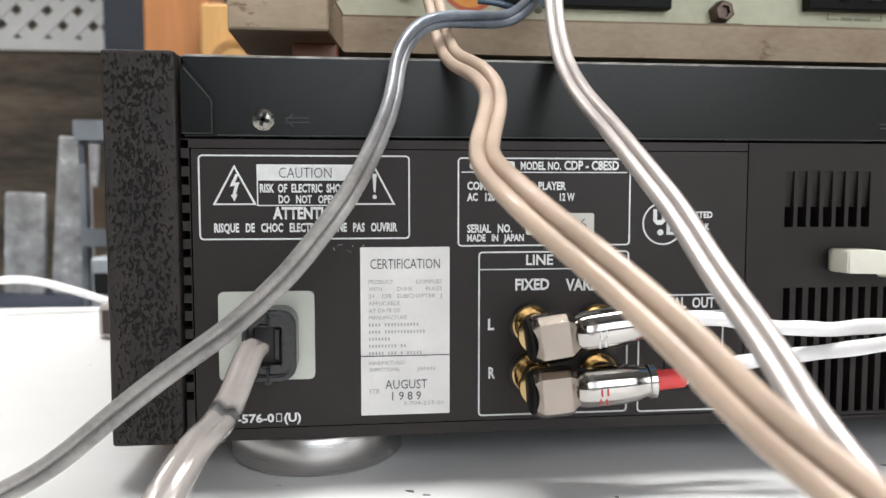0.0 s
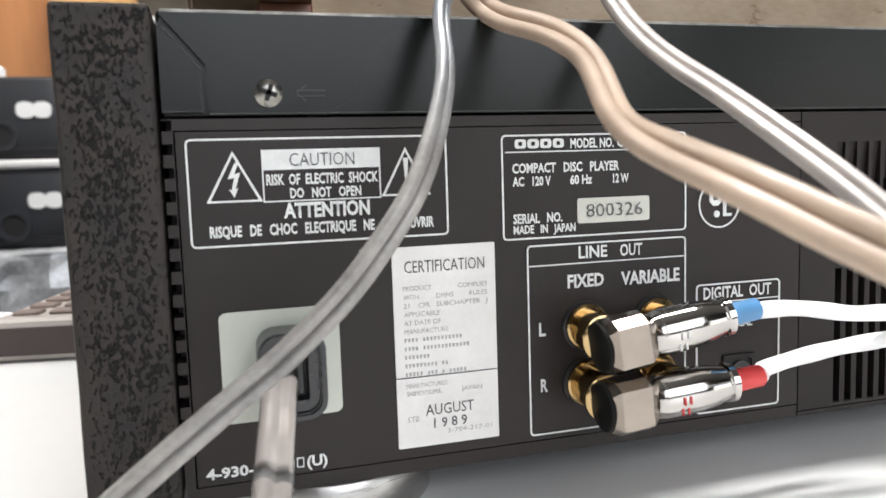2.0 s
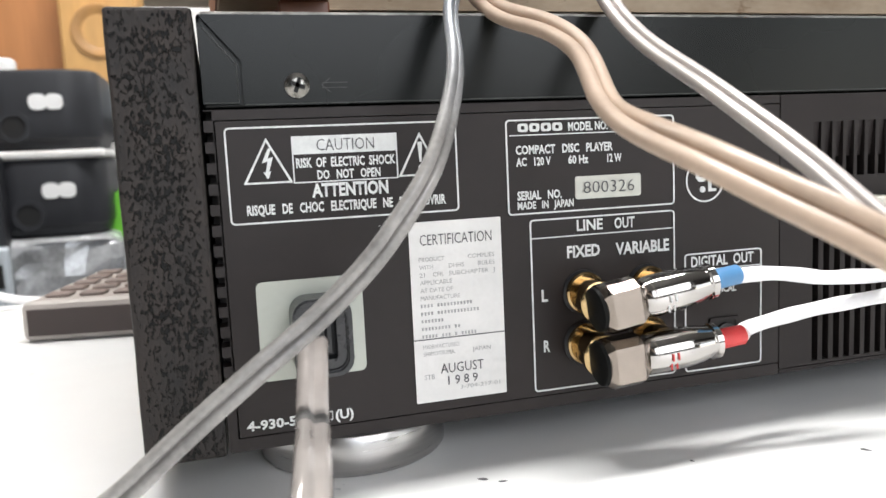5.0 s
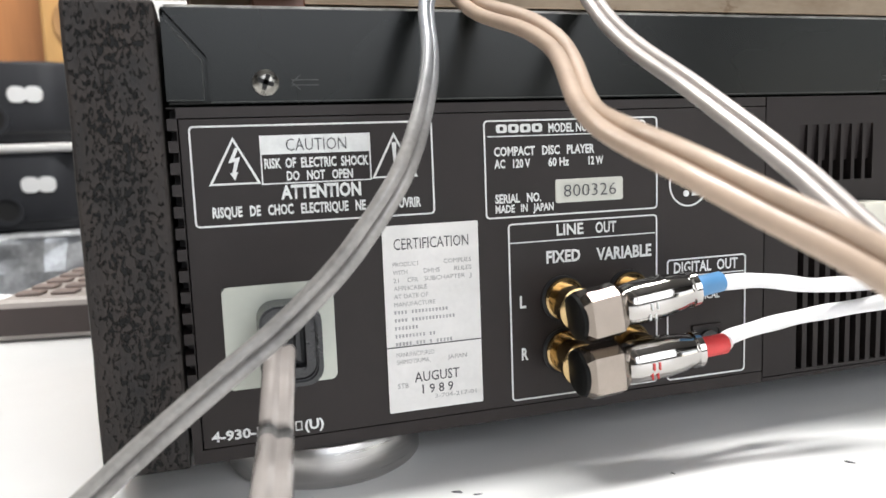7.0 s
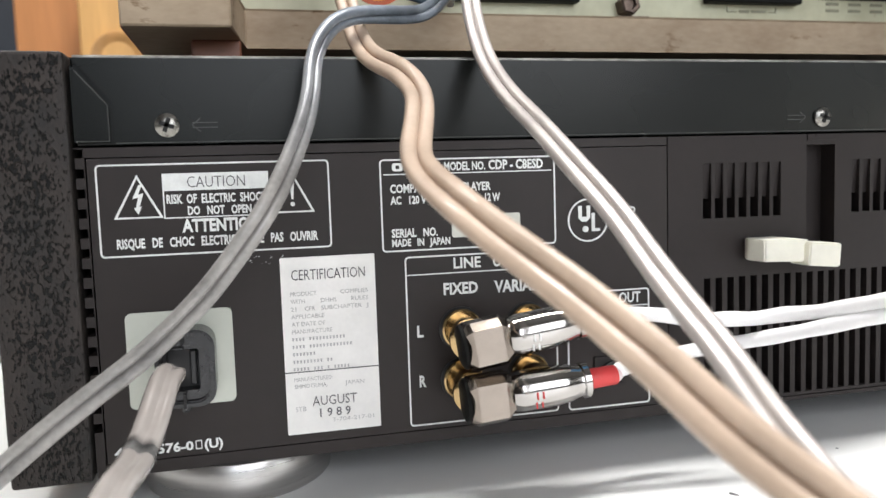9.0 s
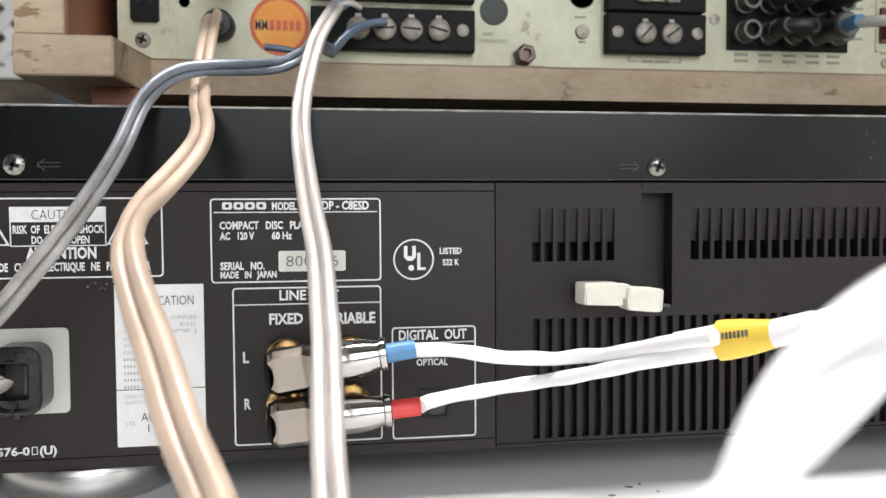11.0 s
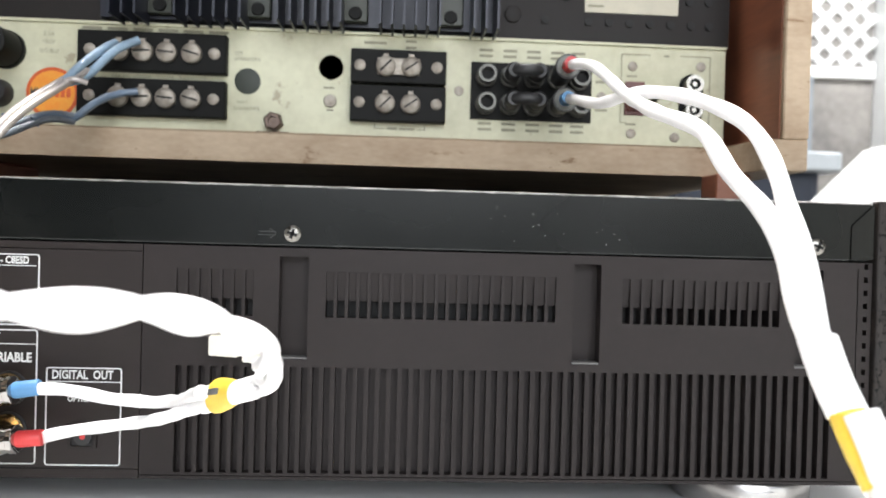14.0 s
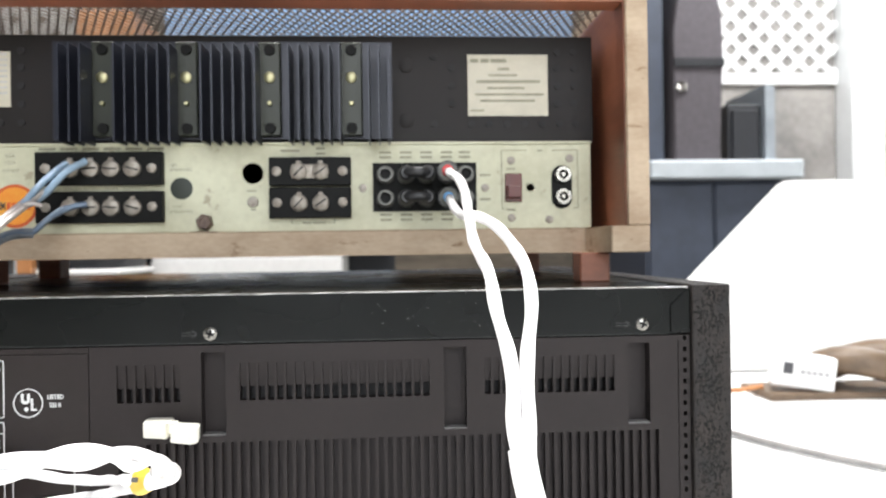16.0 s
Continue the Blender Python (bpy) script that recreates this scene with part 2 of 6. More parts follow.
YELLOW_WOOD = material("honey_pine_box", (0.60, 0.34, 0.12), 0.4, 0.0, 0.2, 8, 0.05, stretch=(2, 1, 0.3))
CONE = material("amber_speaker_cone", (0.46, 0.24, 0.08), 0.5, 0.0, 0.2, 30, 0.05)
BAG = material("silvery_plastic_bag", (0.55, 0.56, 0.57), 0.25, 0.3, 0.5, 22, 1.0)
GREEN = material("lime_green_plastic", (0.16, 0.55, 0.04), 0.4, 0.0, 0.1, 30, 0.05)
SHELF = material("pale_blue_grey_shelf", (0.45, 0.49, 0.52), 0.5, 0.0, 0.12, 15, 0.05)
REMOTE_TOP = material("warm_grey_plastic", (0.42, 0.38, 0.35), 0.45, 0.0, 0.1, 60, 0.05)
REMOTE_DARK = material("dark_brown_plastic", (0.05, 0.035, 0.032), 0.35, 0.0, 0.1, 60, 0.05)
REMOTE_PAD = material("brown_grey_buttons", (0.22, 0.17, 0.15), 0.5, 0.0, 0.1, 60, 0.05)
BOARD_BROWN = material("brown_leather_strap", (0.14, 0.095, 0.06), 0.5, 0.0, 0.3, 60, 0.2)
WHITE_PLASTIC = material("white_enamel_and_badge_glare", (0.82, 0.82, 0.81), 0.4, 0.0, 0.04, 20, 0.02)
# Unseen wall and ceiling, kept dark so the black panels reflect less light.
WALL_SHADE = material("dark_unseen_wall", (0.05, 0.042, 0.036), 0.7, 0.0, 0.3, 6, 0.2, stretch=(3, 3, 0.2))
CEILING_W = material("dull_unseen_ceiling", (0.26, 0.25, 0.24), 0.8, 0.0, 0.1, 4, 0.2)

# The upper run of the clear speaker cord has gone slate blue.
nt = PVC_BLUE.node_tree
bsdf = nt.nodes["Principled BSDF"]
grey = bsdf.inputs["Base Color"].links[0].from_socket
coord = nt.nodes.new("ShaderNodeTexCoord")
split = nt.nodes.new("ShaderNodeSeparateXYZ")
fade = nt.nodes.new("ShaderNodeMapRange")
fade.inputs["From Min"].default_value, fade.inputs["From Max"].default_value = 0.085, 0.128
blue = nt.nodes.new("ShaderNodeMix")
blue.data_type, blue.blend_type = "RGBA", "MULTIPLY"
blue.inputs[7].default_value = (0.66, 0.79, 0.98, 1)
nt.links.new(coord.outputs["Object"], split.inputs[0])
nt.links.new(split.outputs["Z"], fade.inputs["Value"])
nt.links.new(fade.outputs["Result"], blue.inputs[0])
nt.links.new(grey, blue.inputs[6])
nt.links.new(blue.outputs[2], bsdf.inputs["Base Color"])

# ---- helpers ----
BASE = {}


def thing(name, base, label, category, group=""):
    ob = tagged(new(name), label, category, group)
    ob.empty_display_size = 0.01
    ob.location = base
    BASE[ob] = Vector(base)
    return ob


def part(name, bm, mat, parent=None, label="", smooth=False):
    me = bpy.data.meshes.new(name)
    bmesh.ops.recalc_face_normals(bm, faces=bm.faces)
    bm.to_mesh(me)
    bm.free()
    me.materials.append(mat)
    if smooth:
        me.shade_smooth()
        me.set_sharp_from_angle(angle=radians(38))
    return place(name, me, parent, label)


def place(name, me, parent=None, label="", at=(0, 0, 0)):
    ob = new(name, me)
    ob.location = at
    if parent:
        ob.parent = parent
        ob.matrix_parent_inverse = Matrix.Translation(-BASE.get(parent, Vector(parent.location)))
    if label:
        ob["label"] = label
    return ob


def solid(name, bm, mat, label="", category="", kind="", group="", smooth=False):
    return tagged(part(name, bm, mat, None, "", smooth), label, category, group, kind)


def box(bm, x0, x1, y0, y1, z0, z1, bevel=0.0, seg=1, m=None):
    vs = [bm.verts.new(p) for p in ((x0, y0, z0), (x1, y0, z0), (x1, y1, z0), (x0, y1, z0), (x0, y0, z1), (x1, y0, z1), (x1, y1, z1), (x0, y1, z1))]
    fs = [bm.faces.new([vs[i] for i in f]) for f in ((3, 2, 1, 0), (4, 5, 6, 7), (0, 1, 5, 4), (1, 2, 6, 5), (2, 3, 7, 6), (3, 0, 4, 7))]
    got = vs
    if bevel:
        es = {e for f in fs for e in f.edges}
        r = bmesh.ops.bevel(bm, geom=list(es), offset=bevel, segments=seg, affect="EDGES", profile=0.5)
        got = list({v for f in r["faces"] for v in f.verts} | {v for v in vs if v.is_valid})
    if m is not None:
        bmesh.ops.transform(bm, matrix=m, verts=got)
    return bm


def B(*a, **k):
    return box(bmesh.new(), *a, **k)


def lathe(bm, p, axis, rings, n=24, cap=True):
    """Rings of (distance along the axis, radius) from the point p."""
    axis = Vector(axis).normalized()
    side = axis.orthogonal().normalized()
    up = axis.cross(side)
    loops = []
    for d, r in rings:
        loops.append([bm.verts.new(Vector(p) + axis * d + (side * math.cos(a) + up * math.sin(a)) * r) for a in (2 * math.pi * i / n for i in range(n))])
    for a, b in zip(loops[:-1], loops[1:]):
        for i in range(n):
            bm.faces.new((a[i], a[(i + 1) % n], b[(i + 1) % n], b[i]))
    if cap:
        bm.faces.new(loops[0][::-1])
        bm.faces.new(loops[-1])
    return bm


def prism(bm, outline, y0, y1):
    """A plate from an outline of (x, z), between y0 and y1."""
    a = [bm.verts.new((x, y0, z)) for x, z in outline]
    b = [bm.verts.new((x, y1, z)) for x, z in outline]
    bm.faces.new(a)
    bm.faces.new(b[::-1])
    n = len(a)
    for i in range(n):
        bm.faces.new((a[i], a[(i + 1) % n], b[(i + 1) % n], b[i]))
    return bm


def slab(bm, outline, z0, z1):
    """A board from an outline of (x, y), between z0 and z1."""
    a = [bm.verts.new((x, y, z0)) for x, y in outline]
    b = [bm.verts.new((x, y, z1)) for x, y in outline]
    bm.faces.new(a)
    bm.faces.new(b[::-1])
    n = len(a)
    for i in range(n):
        bm.faces.new((a[i], a[(i + 1) % n], b[(i + 1) % n], b[i]))
    return bm


def rounded(x0, x1, z0, z1, r, n=5):
    pts = []
    for cx, cz, a0 in ((x1 - r, z1 - r, 0), (x0 + r, z1 - r, 90), (x0 + r, z0 + r, 180), (x1 - r, z0 + r, 270)):
        for i in range(n + 1):
            a = radians(a0 + 90 * i / n)
            pts.append((cx + r * math.cos(a), cz + r * math.sin(a)))
    return pts


def ring_plate(bm, outer, inner, y0, y1):
    loops = [[bm.verts.new((x, y, z)) for x, z in o] for o, y in ((outer, y0), (inner, y0), (inner, y1), (outer, y1))]
    n = len(outer)
    for k in range(4):
        a, b = loops[k], loops[(k + 1) % 4]
        for i in range(n):
            bm.faces.new((a[i], a[(i + 1) % n], b[(i + 1) % n], b[i]))
    return bm


def perforated(bm, x0, x1, z0, z1, holes, y0, y1):
    """A plate with rectangular holes (x0, x1, z0, z1) that go through it."""
    xs = sorted({x0, x1, *(h[0] for h in holes), *(h[1] for h in holes)})
    zs = sorted({z0, z1, *(h[2] for h in holes), *(h[3] for h in holes)})
    full = {}
    for i in range(len(xs) - 1):
        for j in range(len(zs) - 1):
            cx, cz = (xs[i] + xs[i + 1]) / 2, (zs[j] + zs[j + 1]) / 2
            full[i, j] = not any(h[0] < cx < h[1] and h[2] < cz < h[3] for h in holes)
    vert = {}

    def v(i, j, y):
        key = (i, j, y)
        if key not in vert:
            vert[key] = bm.verts.new((xs[i], y, zs[j]))
        return vert[key]
    for (i, j), on in full.items():
        if not on:
            continue
        bm.faces.new((v(i, j, y0), v(i + 1, j, y0), v(i + 1, j + 1, y0), v(i, j + 1, y0)))
        bm.faces.new((v(i, j + 1, y1), v(i + 1, j + 1, y1), v(i + 1, j, y1), v(i, j, y1)))
        for di, dj, a, b in ((-1, 0, (i, j + 1), (i, j)), (1, 0, (i + 1, j), (i + 1, j + 1)), (0, -1, (i, j), (i + 1, j)), (0, 1, (i + 1, j + 1), (i, j + 1))):
            if not full.get((i + di, j + dj), False):
                bm.faces.new((v(*a, y0), v(*a, y1), v(*b, y1), v(*b, y0)))
    return bm


def spline(points, step, soften=3):
    """Evenly close points on a smooth curve through the given ones."""
    P = [Vector(p) for p in points]
    P = [P[0] * 2 - P[1]] + P + [P[-1] * 2 - P[-2]]
    out = []
    for i in range(1, len(P) - 2):
        a, b, c, d = P[i - 1:i + 3]
        n = max(1, int((c - b).length / step))
        for k in range(n):
            t = k / n
            out.append(0.5 * (2 * b + (c - a) * t + (2 * a - 5 * b + 4 * c - d) * t * t + (3 * b - a - 3 * c + d) * t ** 3))
    out.append(P[-2])
    for _ in range(soften):
        out = [out[0]] + [(out[i - 1] + out[i] * 2 + out[i + 1]) / 4 for i in range(1, len(out) - 1)] + [out[-1]]
    return out


def sweep(bm, pts, profile, side=(1, 0, 0), turn=None, scale=None):
    """Sweeps a closed profile of (u, v) along pts; u lies along the vector side, or flat to the -y side."""
    rows = []
    n = len(pts)
    for i, p in enumerate(pts):
        t = (pts[min(n - 1, i + 1)] - pts[max(0, i - 1)]).normalized()
        sv = Vector(side or (1, 0, 0))
        u = t.cross(Vector((0.1, 1.0, 0.0))).normalized() if side is None else (sv - t * sv.dot(t)).normalized()
        w = t.cross(u)
        if turn:
            a = turn(i / (n - 1))
            u, w = u * math.cos(a) + w * math.sin(a), w * math.cos(a) - u * math.sin(a)
        k = scale(i / (n - 1)) if scale else 1.0
        rows.append([bm.verts.new(p + (u * a + w * b) * k) for a, b in profile])
    m = len(profile)
    for a, b in zip(rows[:-1], rows[1:]):
        for i in range(m):
            bm.faces.new((a[i], a[(i + 1) % m], b[(i + 1) % m], b[i]))
    bm.faces.new(rows[0][::-1])
    bm.faces.new(rows[-1])
    return bm


def circle(r, n=12):
    return [(r * math.cos(2 * math.pi * i / n), r * math.sin(2 * math.pi * i / n)) for i in range(n)]


def twin(width, thick):
    """The profile of a two-core flat cord: two round cores with a groove between them."""
    r = thick / 2
    c = width / 2 - r
    pts = []
    for cx, a0, a1 in ((c, -130, 130), (-c, 50, 310)):
        for i in range(11):
            a = radians(a0 + (a1 - a0) * i / 10)
            pts.append((cx + r * math.cos(a), r * math.sin(a)))
    return pts


def text(body, x0, x1, z0, h, parent, mat=None, y=-0.00025, bold=0.0, name="lettering", flip=False):
    """Printed words that fill x0 to x1, with capitals h high on the baseline z0, facing -y."""
    cu = bpy.data.curves.new("words", "FONT")
    cu.body, cu.size, cu.offset, cu.resolution_u = body, 1.0, bold, 2
    ob = bpy.data.objects.new("words", cu)
    scene.collection.objects.link(ob)
    bpy.context.view_layer.update()
    me = bpy.data.meshes.new_from_object(ob.evaluated_get(bpy.context.evaluated_depsgraph_get()))
    bpy.data.objects.remove(ob)
    xs = [v.co.x for v in me.vertices]
    cap = 0.69
    kx, kz = (x1 - x0) / (max(xs) - min(xs)), h / cap
    mn = min(xs)
    for v in me.vertices:
        a, b = (v.co.x - mn) * kx, v.co.y * kz
        v.co = (x1 - a, y, z0 + h - b) if flip else (x0 + a, y, z0 + b)
    me.materials.clear()
    me.materials.append(mat or INK_WHITE)
    return place(name, me, parent)


def bars(rows, parent, mat, y, name="unreadable_print"):
    for x0, x1, z0, z1 in rows:
        part(name, B(x0, x1, y, y + 0.0003, z0, z1), mat, parent)


def printed_frame(x0, x1, z0, z1, parent, r=0.0012, w=0.00042, y=-0.00025, mat=None):
    bm = bmesh.new()
    ring_plate(bm, rounded(x0, x1, z0, z1, r), rounded(x0 + w, x1 - w, z0 + w, z1 - w, max(r - w, 0.0002)), y, 0.0006)
    part("printed_frame", bm, mat or INK_WHITE, parent)


def phillips(x, z, y, r, parent, mat=SCREW, depth=0.0016):
    bm = bmesh.new()
    lathe(bm, (x, y + 0.0005, z), (0, -1, 0), [(0, r), (depth * 0.6, r), (depth, r * 0.7), (depth * 1.15, r * 0.35)], 20)
    s = part("screw", bm, mat, parent, smooth=True)
    bm = bmesh.new()
    for a in (20, 110):
        box(bm, -r * 0.60, r * 0.60, -0.0002, 0.0003, -r * 0.17, r * 0.17, m=pose(x, y + 0.0004 - depth * 1.15, z, 0, a, 0))
    part("cross_slot", bm, DARK, s)
    return s


# ---- structure: table, room ----
table = solid("tabletop", slab(bmesh.new(), [(-0.9, -0.9), (1.3, -0.9), (1.3, 0.62), (0.22, 0.62), (0.10, 0.35), (-0.9, 0.35)], -0.03, 0.0), TABLE, "white laminate workbench top with small dark scuffs", "table", "structure")
scuffs = random.Random(11)
for x, y in ((0.202, -0.010), (0.194, -0.016), (0.160, -0.035), (0.182, -0.042), (0.061, -0.014), (0.065, -0.017), (0.206, -0.008), (0.209, -0.015), (0.115, -0.024), (0.232, -0.030)):
    n = scuffs.randint(5, 7)
    r = scuffs.uniform(0.0003, 0.0008)
    turn = scuffs.uniform(0, math.pi)
    rim = []
    for k in range(n):
        a, q = 2 * math.pi * k / n, r * scuffs.uniform(0.5, 1.2)
        u, v = q * 2.2 * math.cos(a), q * math.sin(a)
        rim.append((x + u * math.cos(turn) - v * math.sin(turn), y + u * math.sin(turn) + v * math.cos(turn)))
    part("scuff_mark", slab(bmesh.new(), rim, -0.0004, 0.00015), SCUFF, table)
solid("floor", B(-2.2, 3.6, -1.8, 3.6, -0.82, -0.76), FLOOR, kind="structure")
solid("ceiling", B(-2.2, 3.6, -1.8, 3.6, 1.72, 1.78), CEILING_W, kind="structure")
# Unseen dark wall; its two openings are made up for the front fills.
solid("wall_south", perforated(bmesh.new(), -2.2, 3.6, -0.82, 1.72, [(-0.3, 1.2, 0.2, 1.4), (1.5, 2.8, -0.1, 0.6)], -1.8, -1.7), WALL_SHADE, kind="structure")
solid("wall_west", B(-2.3, -2.2, -1.8, 3.6, -0.82, 1.72), WALL_WHITE, kind="structure")
solid("wall_east", B(3.6, 3.7, -1.8, 3.6, -0.82, 1.72), WALL_WHITE, kind="structure")
solid("wall_north", perforated(bmesh.new(), -2.2, 3.6, -0.82, 1.72, [(2.6, 3.2, 0.3, 1.45), (-0.6, 1.05, 0.80, 1.5)], 2.7, 2.8), STONE, kind="structure")

# ---- the disc player ----
player = thing("disc_player", (0.215, 0.18, 0.0), "black compact disc player with pitted wooden side panels, seen from behind", "disc player")
PITCH = 0.00405
holes = []
for vx, n in ((0.1735, 7), (0.2265, 21), (0.3352, 15)):
    holes.append((vx, vx + PITCH * (n - 1) + 0.0028, 0.0702, 0.0868))
LOW = (0.1738, 0.1738 + PITCH * 59 + 0.0023, 0.0137, 0.0520)
holes.append(LOW)
CHANNELS = ((0.2098, 0.2202), (0.3168, 0.3270), (0.4010, 0.4112))
for x0, x1 in CHANNELS:
    holes.append((x0, x1, 0.0548, 0.0918))
for k in range(15):
    z = 0.0232 + k * 0.00495
    holes += [(0.0, 0.0020, z, z + 0.0023), (0.4268, 0.4284, z, z + 0.0021)]
holes += [(0.1615, 0.1619, 0.0145, 0.0926), (0.0022, 0.1615, 0.0145, 0.0148), (0.1619, 0.4247, 0.0124, 0.0127), (0.0022, 0.0026, 0.0148, 0.0926), (0.0026, 0.1615, 0.0923, 0.0926), (0.4243, 0.4247, 0.0145, 0.0926)]
holes.append((0.0092, 0.0350, 0.0285, 0.0530))
part("rear_panel", perforated(bmesh.new(), 0.0, 0.1615, 0.0112, 0.0950, [h for h in holes if h[1] <= 0.1615], 0.0, 0.0062), MET_BLACK, player, "dark brown-black painted steel panel")
part("vent_panel", perforated(bmesh.new(), 0.1619, 0.4300, 0.0112, 0.0950, [h for h in holes if h[0] >= 0.1619], 0.0, 0.0062), PLASTIC_GREY, player, "charcoal moulded vent panel")
# The ledges' highlight is painted: they are paler than the panel round them.
for x0, x1 in CHANNELS:
    part("channel_ledge", B(x0, x1, 0.0006, 0.0060, 0.0549, 0.0555), LEDGE_HIGHLIGHT, player, "ledge of a cooling channel with its highlight painted pale")
part("inner_wall", B(0.0006, 0.4294, 0.0062, 0.0082, 0.0112, 0.0950), PLASTIC_GREY, player)
body = part("body", B(0.0004, 0.4296, 0.0084, 0.36, 0.0112, 0.0952, bevel=0.0005), MET_BLACK, player)

# Cover with cut corners.
cover = bmesh.new()
prism(cover, [(0.0006, 0.1168), (0.0096, 0.1062), (0.0096, 0.0970), (0.0104, 0.0957), (0.4196, 0.0957), (0.4204, 0.0970), (0.4204, 0.1090), (0.4286, 0.1168)], -0.0010, 0.0006)
part("cover_flap", cover, MET_COVER, player, "satin black sheet-metal rear flap of the cover")
bm = bmesh.new()
prism(bm, [(0.0004, 0.1152), (0.0086, 0.1054), (0.0086, 0.0963), (0.0004, 0.0963)], -0.0006, 0.0006)
part("corner_plate", bm, MET_COVER, player)
bm = bmesh.new()
prism(bm, [(0.4298, 0.1166), (0.4212, 0.1086), (0.4212, 0.0962), (0.4298, 0.0962)], -0.0006, 0.0006)
part("corner_plate", bm, MET_COVER, player)
# Thin grey wires paint the highlights on the flap and corner plate edges.
for line in ([(0.0014, 0.1138), (0.0085, 0.1053), (0.0085, 0.0965), (0.0008, 0.0965)], [(0.0100, 0.0960), (0.4200, 0.0960)]):
    bm = bmesh.new()
    sweep(bm, [Vector((x, -0.0009, z)) for x, z in line], circle(0.00016, 6), (0, 1, 0))
    part("edge_glint", bm, INK_FAINT, player, "painted grey highlight along the sheet-metal edge")
part("top_cover", B(0.0002, 0.4298, 0.0007, 0.36, 0.0954, 0.1172, bevel=0.0007, seg=2), MET_COVER, player, "satin black steel top cover")
# Added pale strip: the bright line that the rounded edge reflects.
bm = bmesh.new()
sweep(bm, [Vector((0.0012 + 0.4276 * i / 60, -0.0004 + 0.00006 * math.sin(i * 1.7), 0.1169)) for i in range(61)], circle(0.0006, 8), (0, 1, 0))
part("cover_edge", bm, EDGE_HIGHLIGHT, player, "cover edge with its highlight put in as pale metal")
bm = bmesh.new()
box(bm, 0.2100, 0.2204, -0.0004, 0.0004, 0.0932, 0.0950)
box(bm, 0.2128, 0.2176, -0.0006, 0.0004, 0.0940, 0.0950)
part("cover_clip", bm, PLASTIC_GREY, player)

# Wooden cheeks with open end grain.
for x0, x1 in ((-0.0196, -0.0006), (0.4306, 0.4486)):
    bm = B(x0, x1, -0.0022, 0.362, 0.0112, 0.1182, bevel=0.0009, seg=2)
    es = [e for e in bm.edges if e.calc_length() > 0.01]
    bmesh.ops.subdivide_edges(bm, edges=[e for e in es if abs((e.verts[0].co - e.verts[1].co).z) > 0.05], cuts=14)
    for v in bm.verts:
        if v.co.y < 0.01:
            v.co.x += 0.00025 * noise.noise(v.co * 60)
            v.co.y += 0.00020 * noise.noise(v.co * 90)
    part("side_panel", bm, SIDE_WOOD, player, "black-stained chipboard cheek with pitted end grain")

# Feet.
for fx in (0.0345, 0.392):
    for fy in (0.0245, 0.30):
        bm = bmesh.new()
        lathe(bm, (fx, fy, 0.0), (0, 0, 1), [(0, 0.0245), (0.0008, 0.0257), (0.0016, 0.0263), (0.0105, 0.0263), (0.0112, 0.0258)], 64)
        f = part("foot", bm, ALU, player, "turned brushed-aluminium foot", smooth=True)

# Vents: louvred slots above, tall fins below.
vents = []
for (hx0, hx1, hz0, hz1), n in zip(holes[:3], (7, 21, 15)):
    bm = bmesh.new()
    vs = [bm.verts.new(p) for p in ((hx0, 0.0006, hz1), (hx1, 0.0006, hz1), (hx1, 0.0017, 0.0762), (hx0, 0.0017, 0.0762), (hx0, 0.0060, hz1), (hx1, 0.0060, hz1), (hx1, 0.0060, 0.0762), (hx0, 0.0060, 0.0762))]
    for f in ((0, 1, 2, 3), (4, 5, 1, 0), (3, 2, 6, 7), (7, 6, 5, 4), (0, 3, 7, 4), (1, 5, 6, 2)):
        bm.faces.new([vs[i] for i in f])
    grille = part("vent_louvre", bm, PLASTIC_GREY, player)
    # Black sheet paints the shade in the open lower part of the slots.
    part("vent_shade_sheet", B(hx0, hx1, 0.0056, 0.0061, hz0, 0.0762), DARK, player)
    vents.append((grille, hx0, n, hz0, hz1))
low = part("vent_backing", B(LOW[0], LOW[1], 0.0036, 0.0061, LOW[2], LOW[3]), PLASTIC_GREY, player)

# Inlet, plate and plug socket.
bm = bmesh.new()
ring_plate(bm, rounded(0.0090, 0.0352, 0.0283, 0.0532, 0.0016), rounded(0.0172, 0.0306, 0.0305, 0.0488, 0.0036), -0.0004, 0.0050)
inlet = part("power_inlet", bm, IVORY, player, "ivory plastic mains inlet plate")
part("inlet_well", B(0.0150, 0.0320, 0.0052, 0.0061, 0.0295, 0.0495), DARK, player)

# Screws and arrows pressed beside them.
for sx, sz, away in ((0.0222, 0.1002, 1), (0.2143, 0.1001, -1), (0.4076, 0.1006, -1)):
    phillips(sx, sz, -0.0012, 0.0030, player)
    bm = bmesh.new()
    a0, a1 = sx + away * 0.0060, sx + away * 0.0122
    for dz in (0.0006, -0.0006):
        box(bm, min(a0, a1), max(a0, a1), -0.00125, -0.0009, sz + dz - 0.0001, sz + dz + 0.0001)
    for s in (1, -1):
        box(bm, 0, 0.0026, -0.00015, 0.00015, -0.0001, 0.0001, m=pose(a0, -0.0011, sz, 0, -s * 40 if away > 0 else 180 + s * 40, 0))
    part("pressed_arrow", bm, INK_FAINT, player)

# Caution print.
printed_frame(0.0044, 0.0620, 0.0675, 0.0908, player)
part("white_strip", B(0.0200, 0.0462, -0.00025, 0.0004, 0.0838, 0.0882), INK_WHITE, player)
text("CAUTION", 0.0260, 0.0403, 0.0845, 0.0029, player, INK_DARK, -0.0005, -0.01)
text("RISK  OF  ELECTRIC  SHOCK", 0.0208, 0.0456, 0.0806, 0.0022, player, bold=0.032)
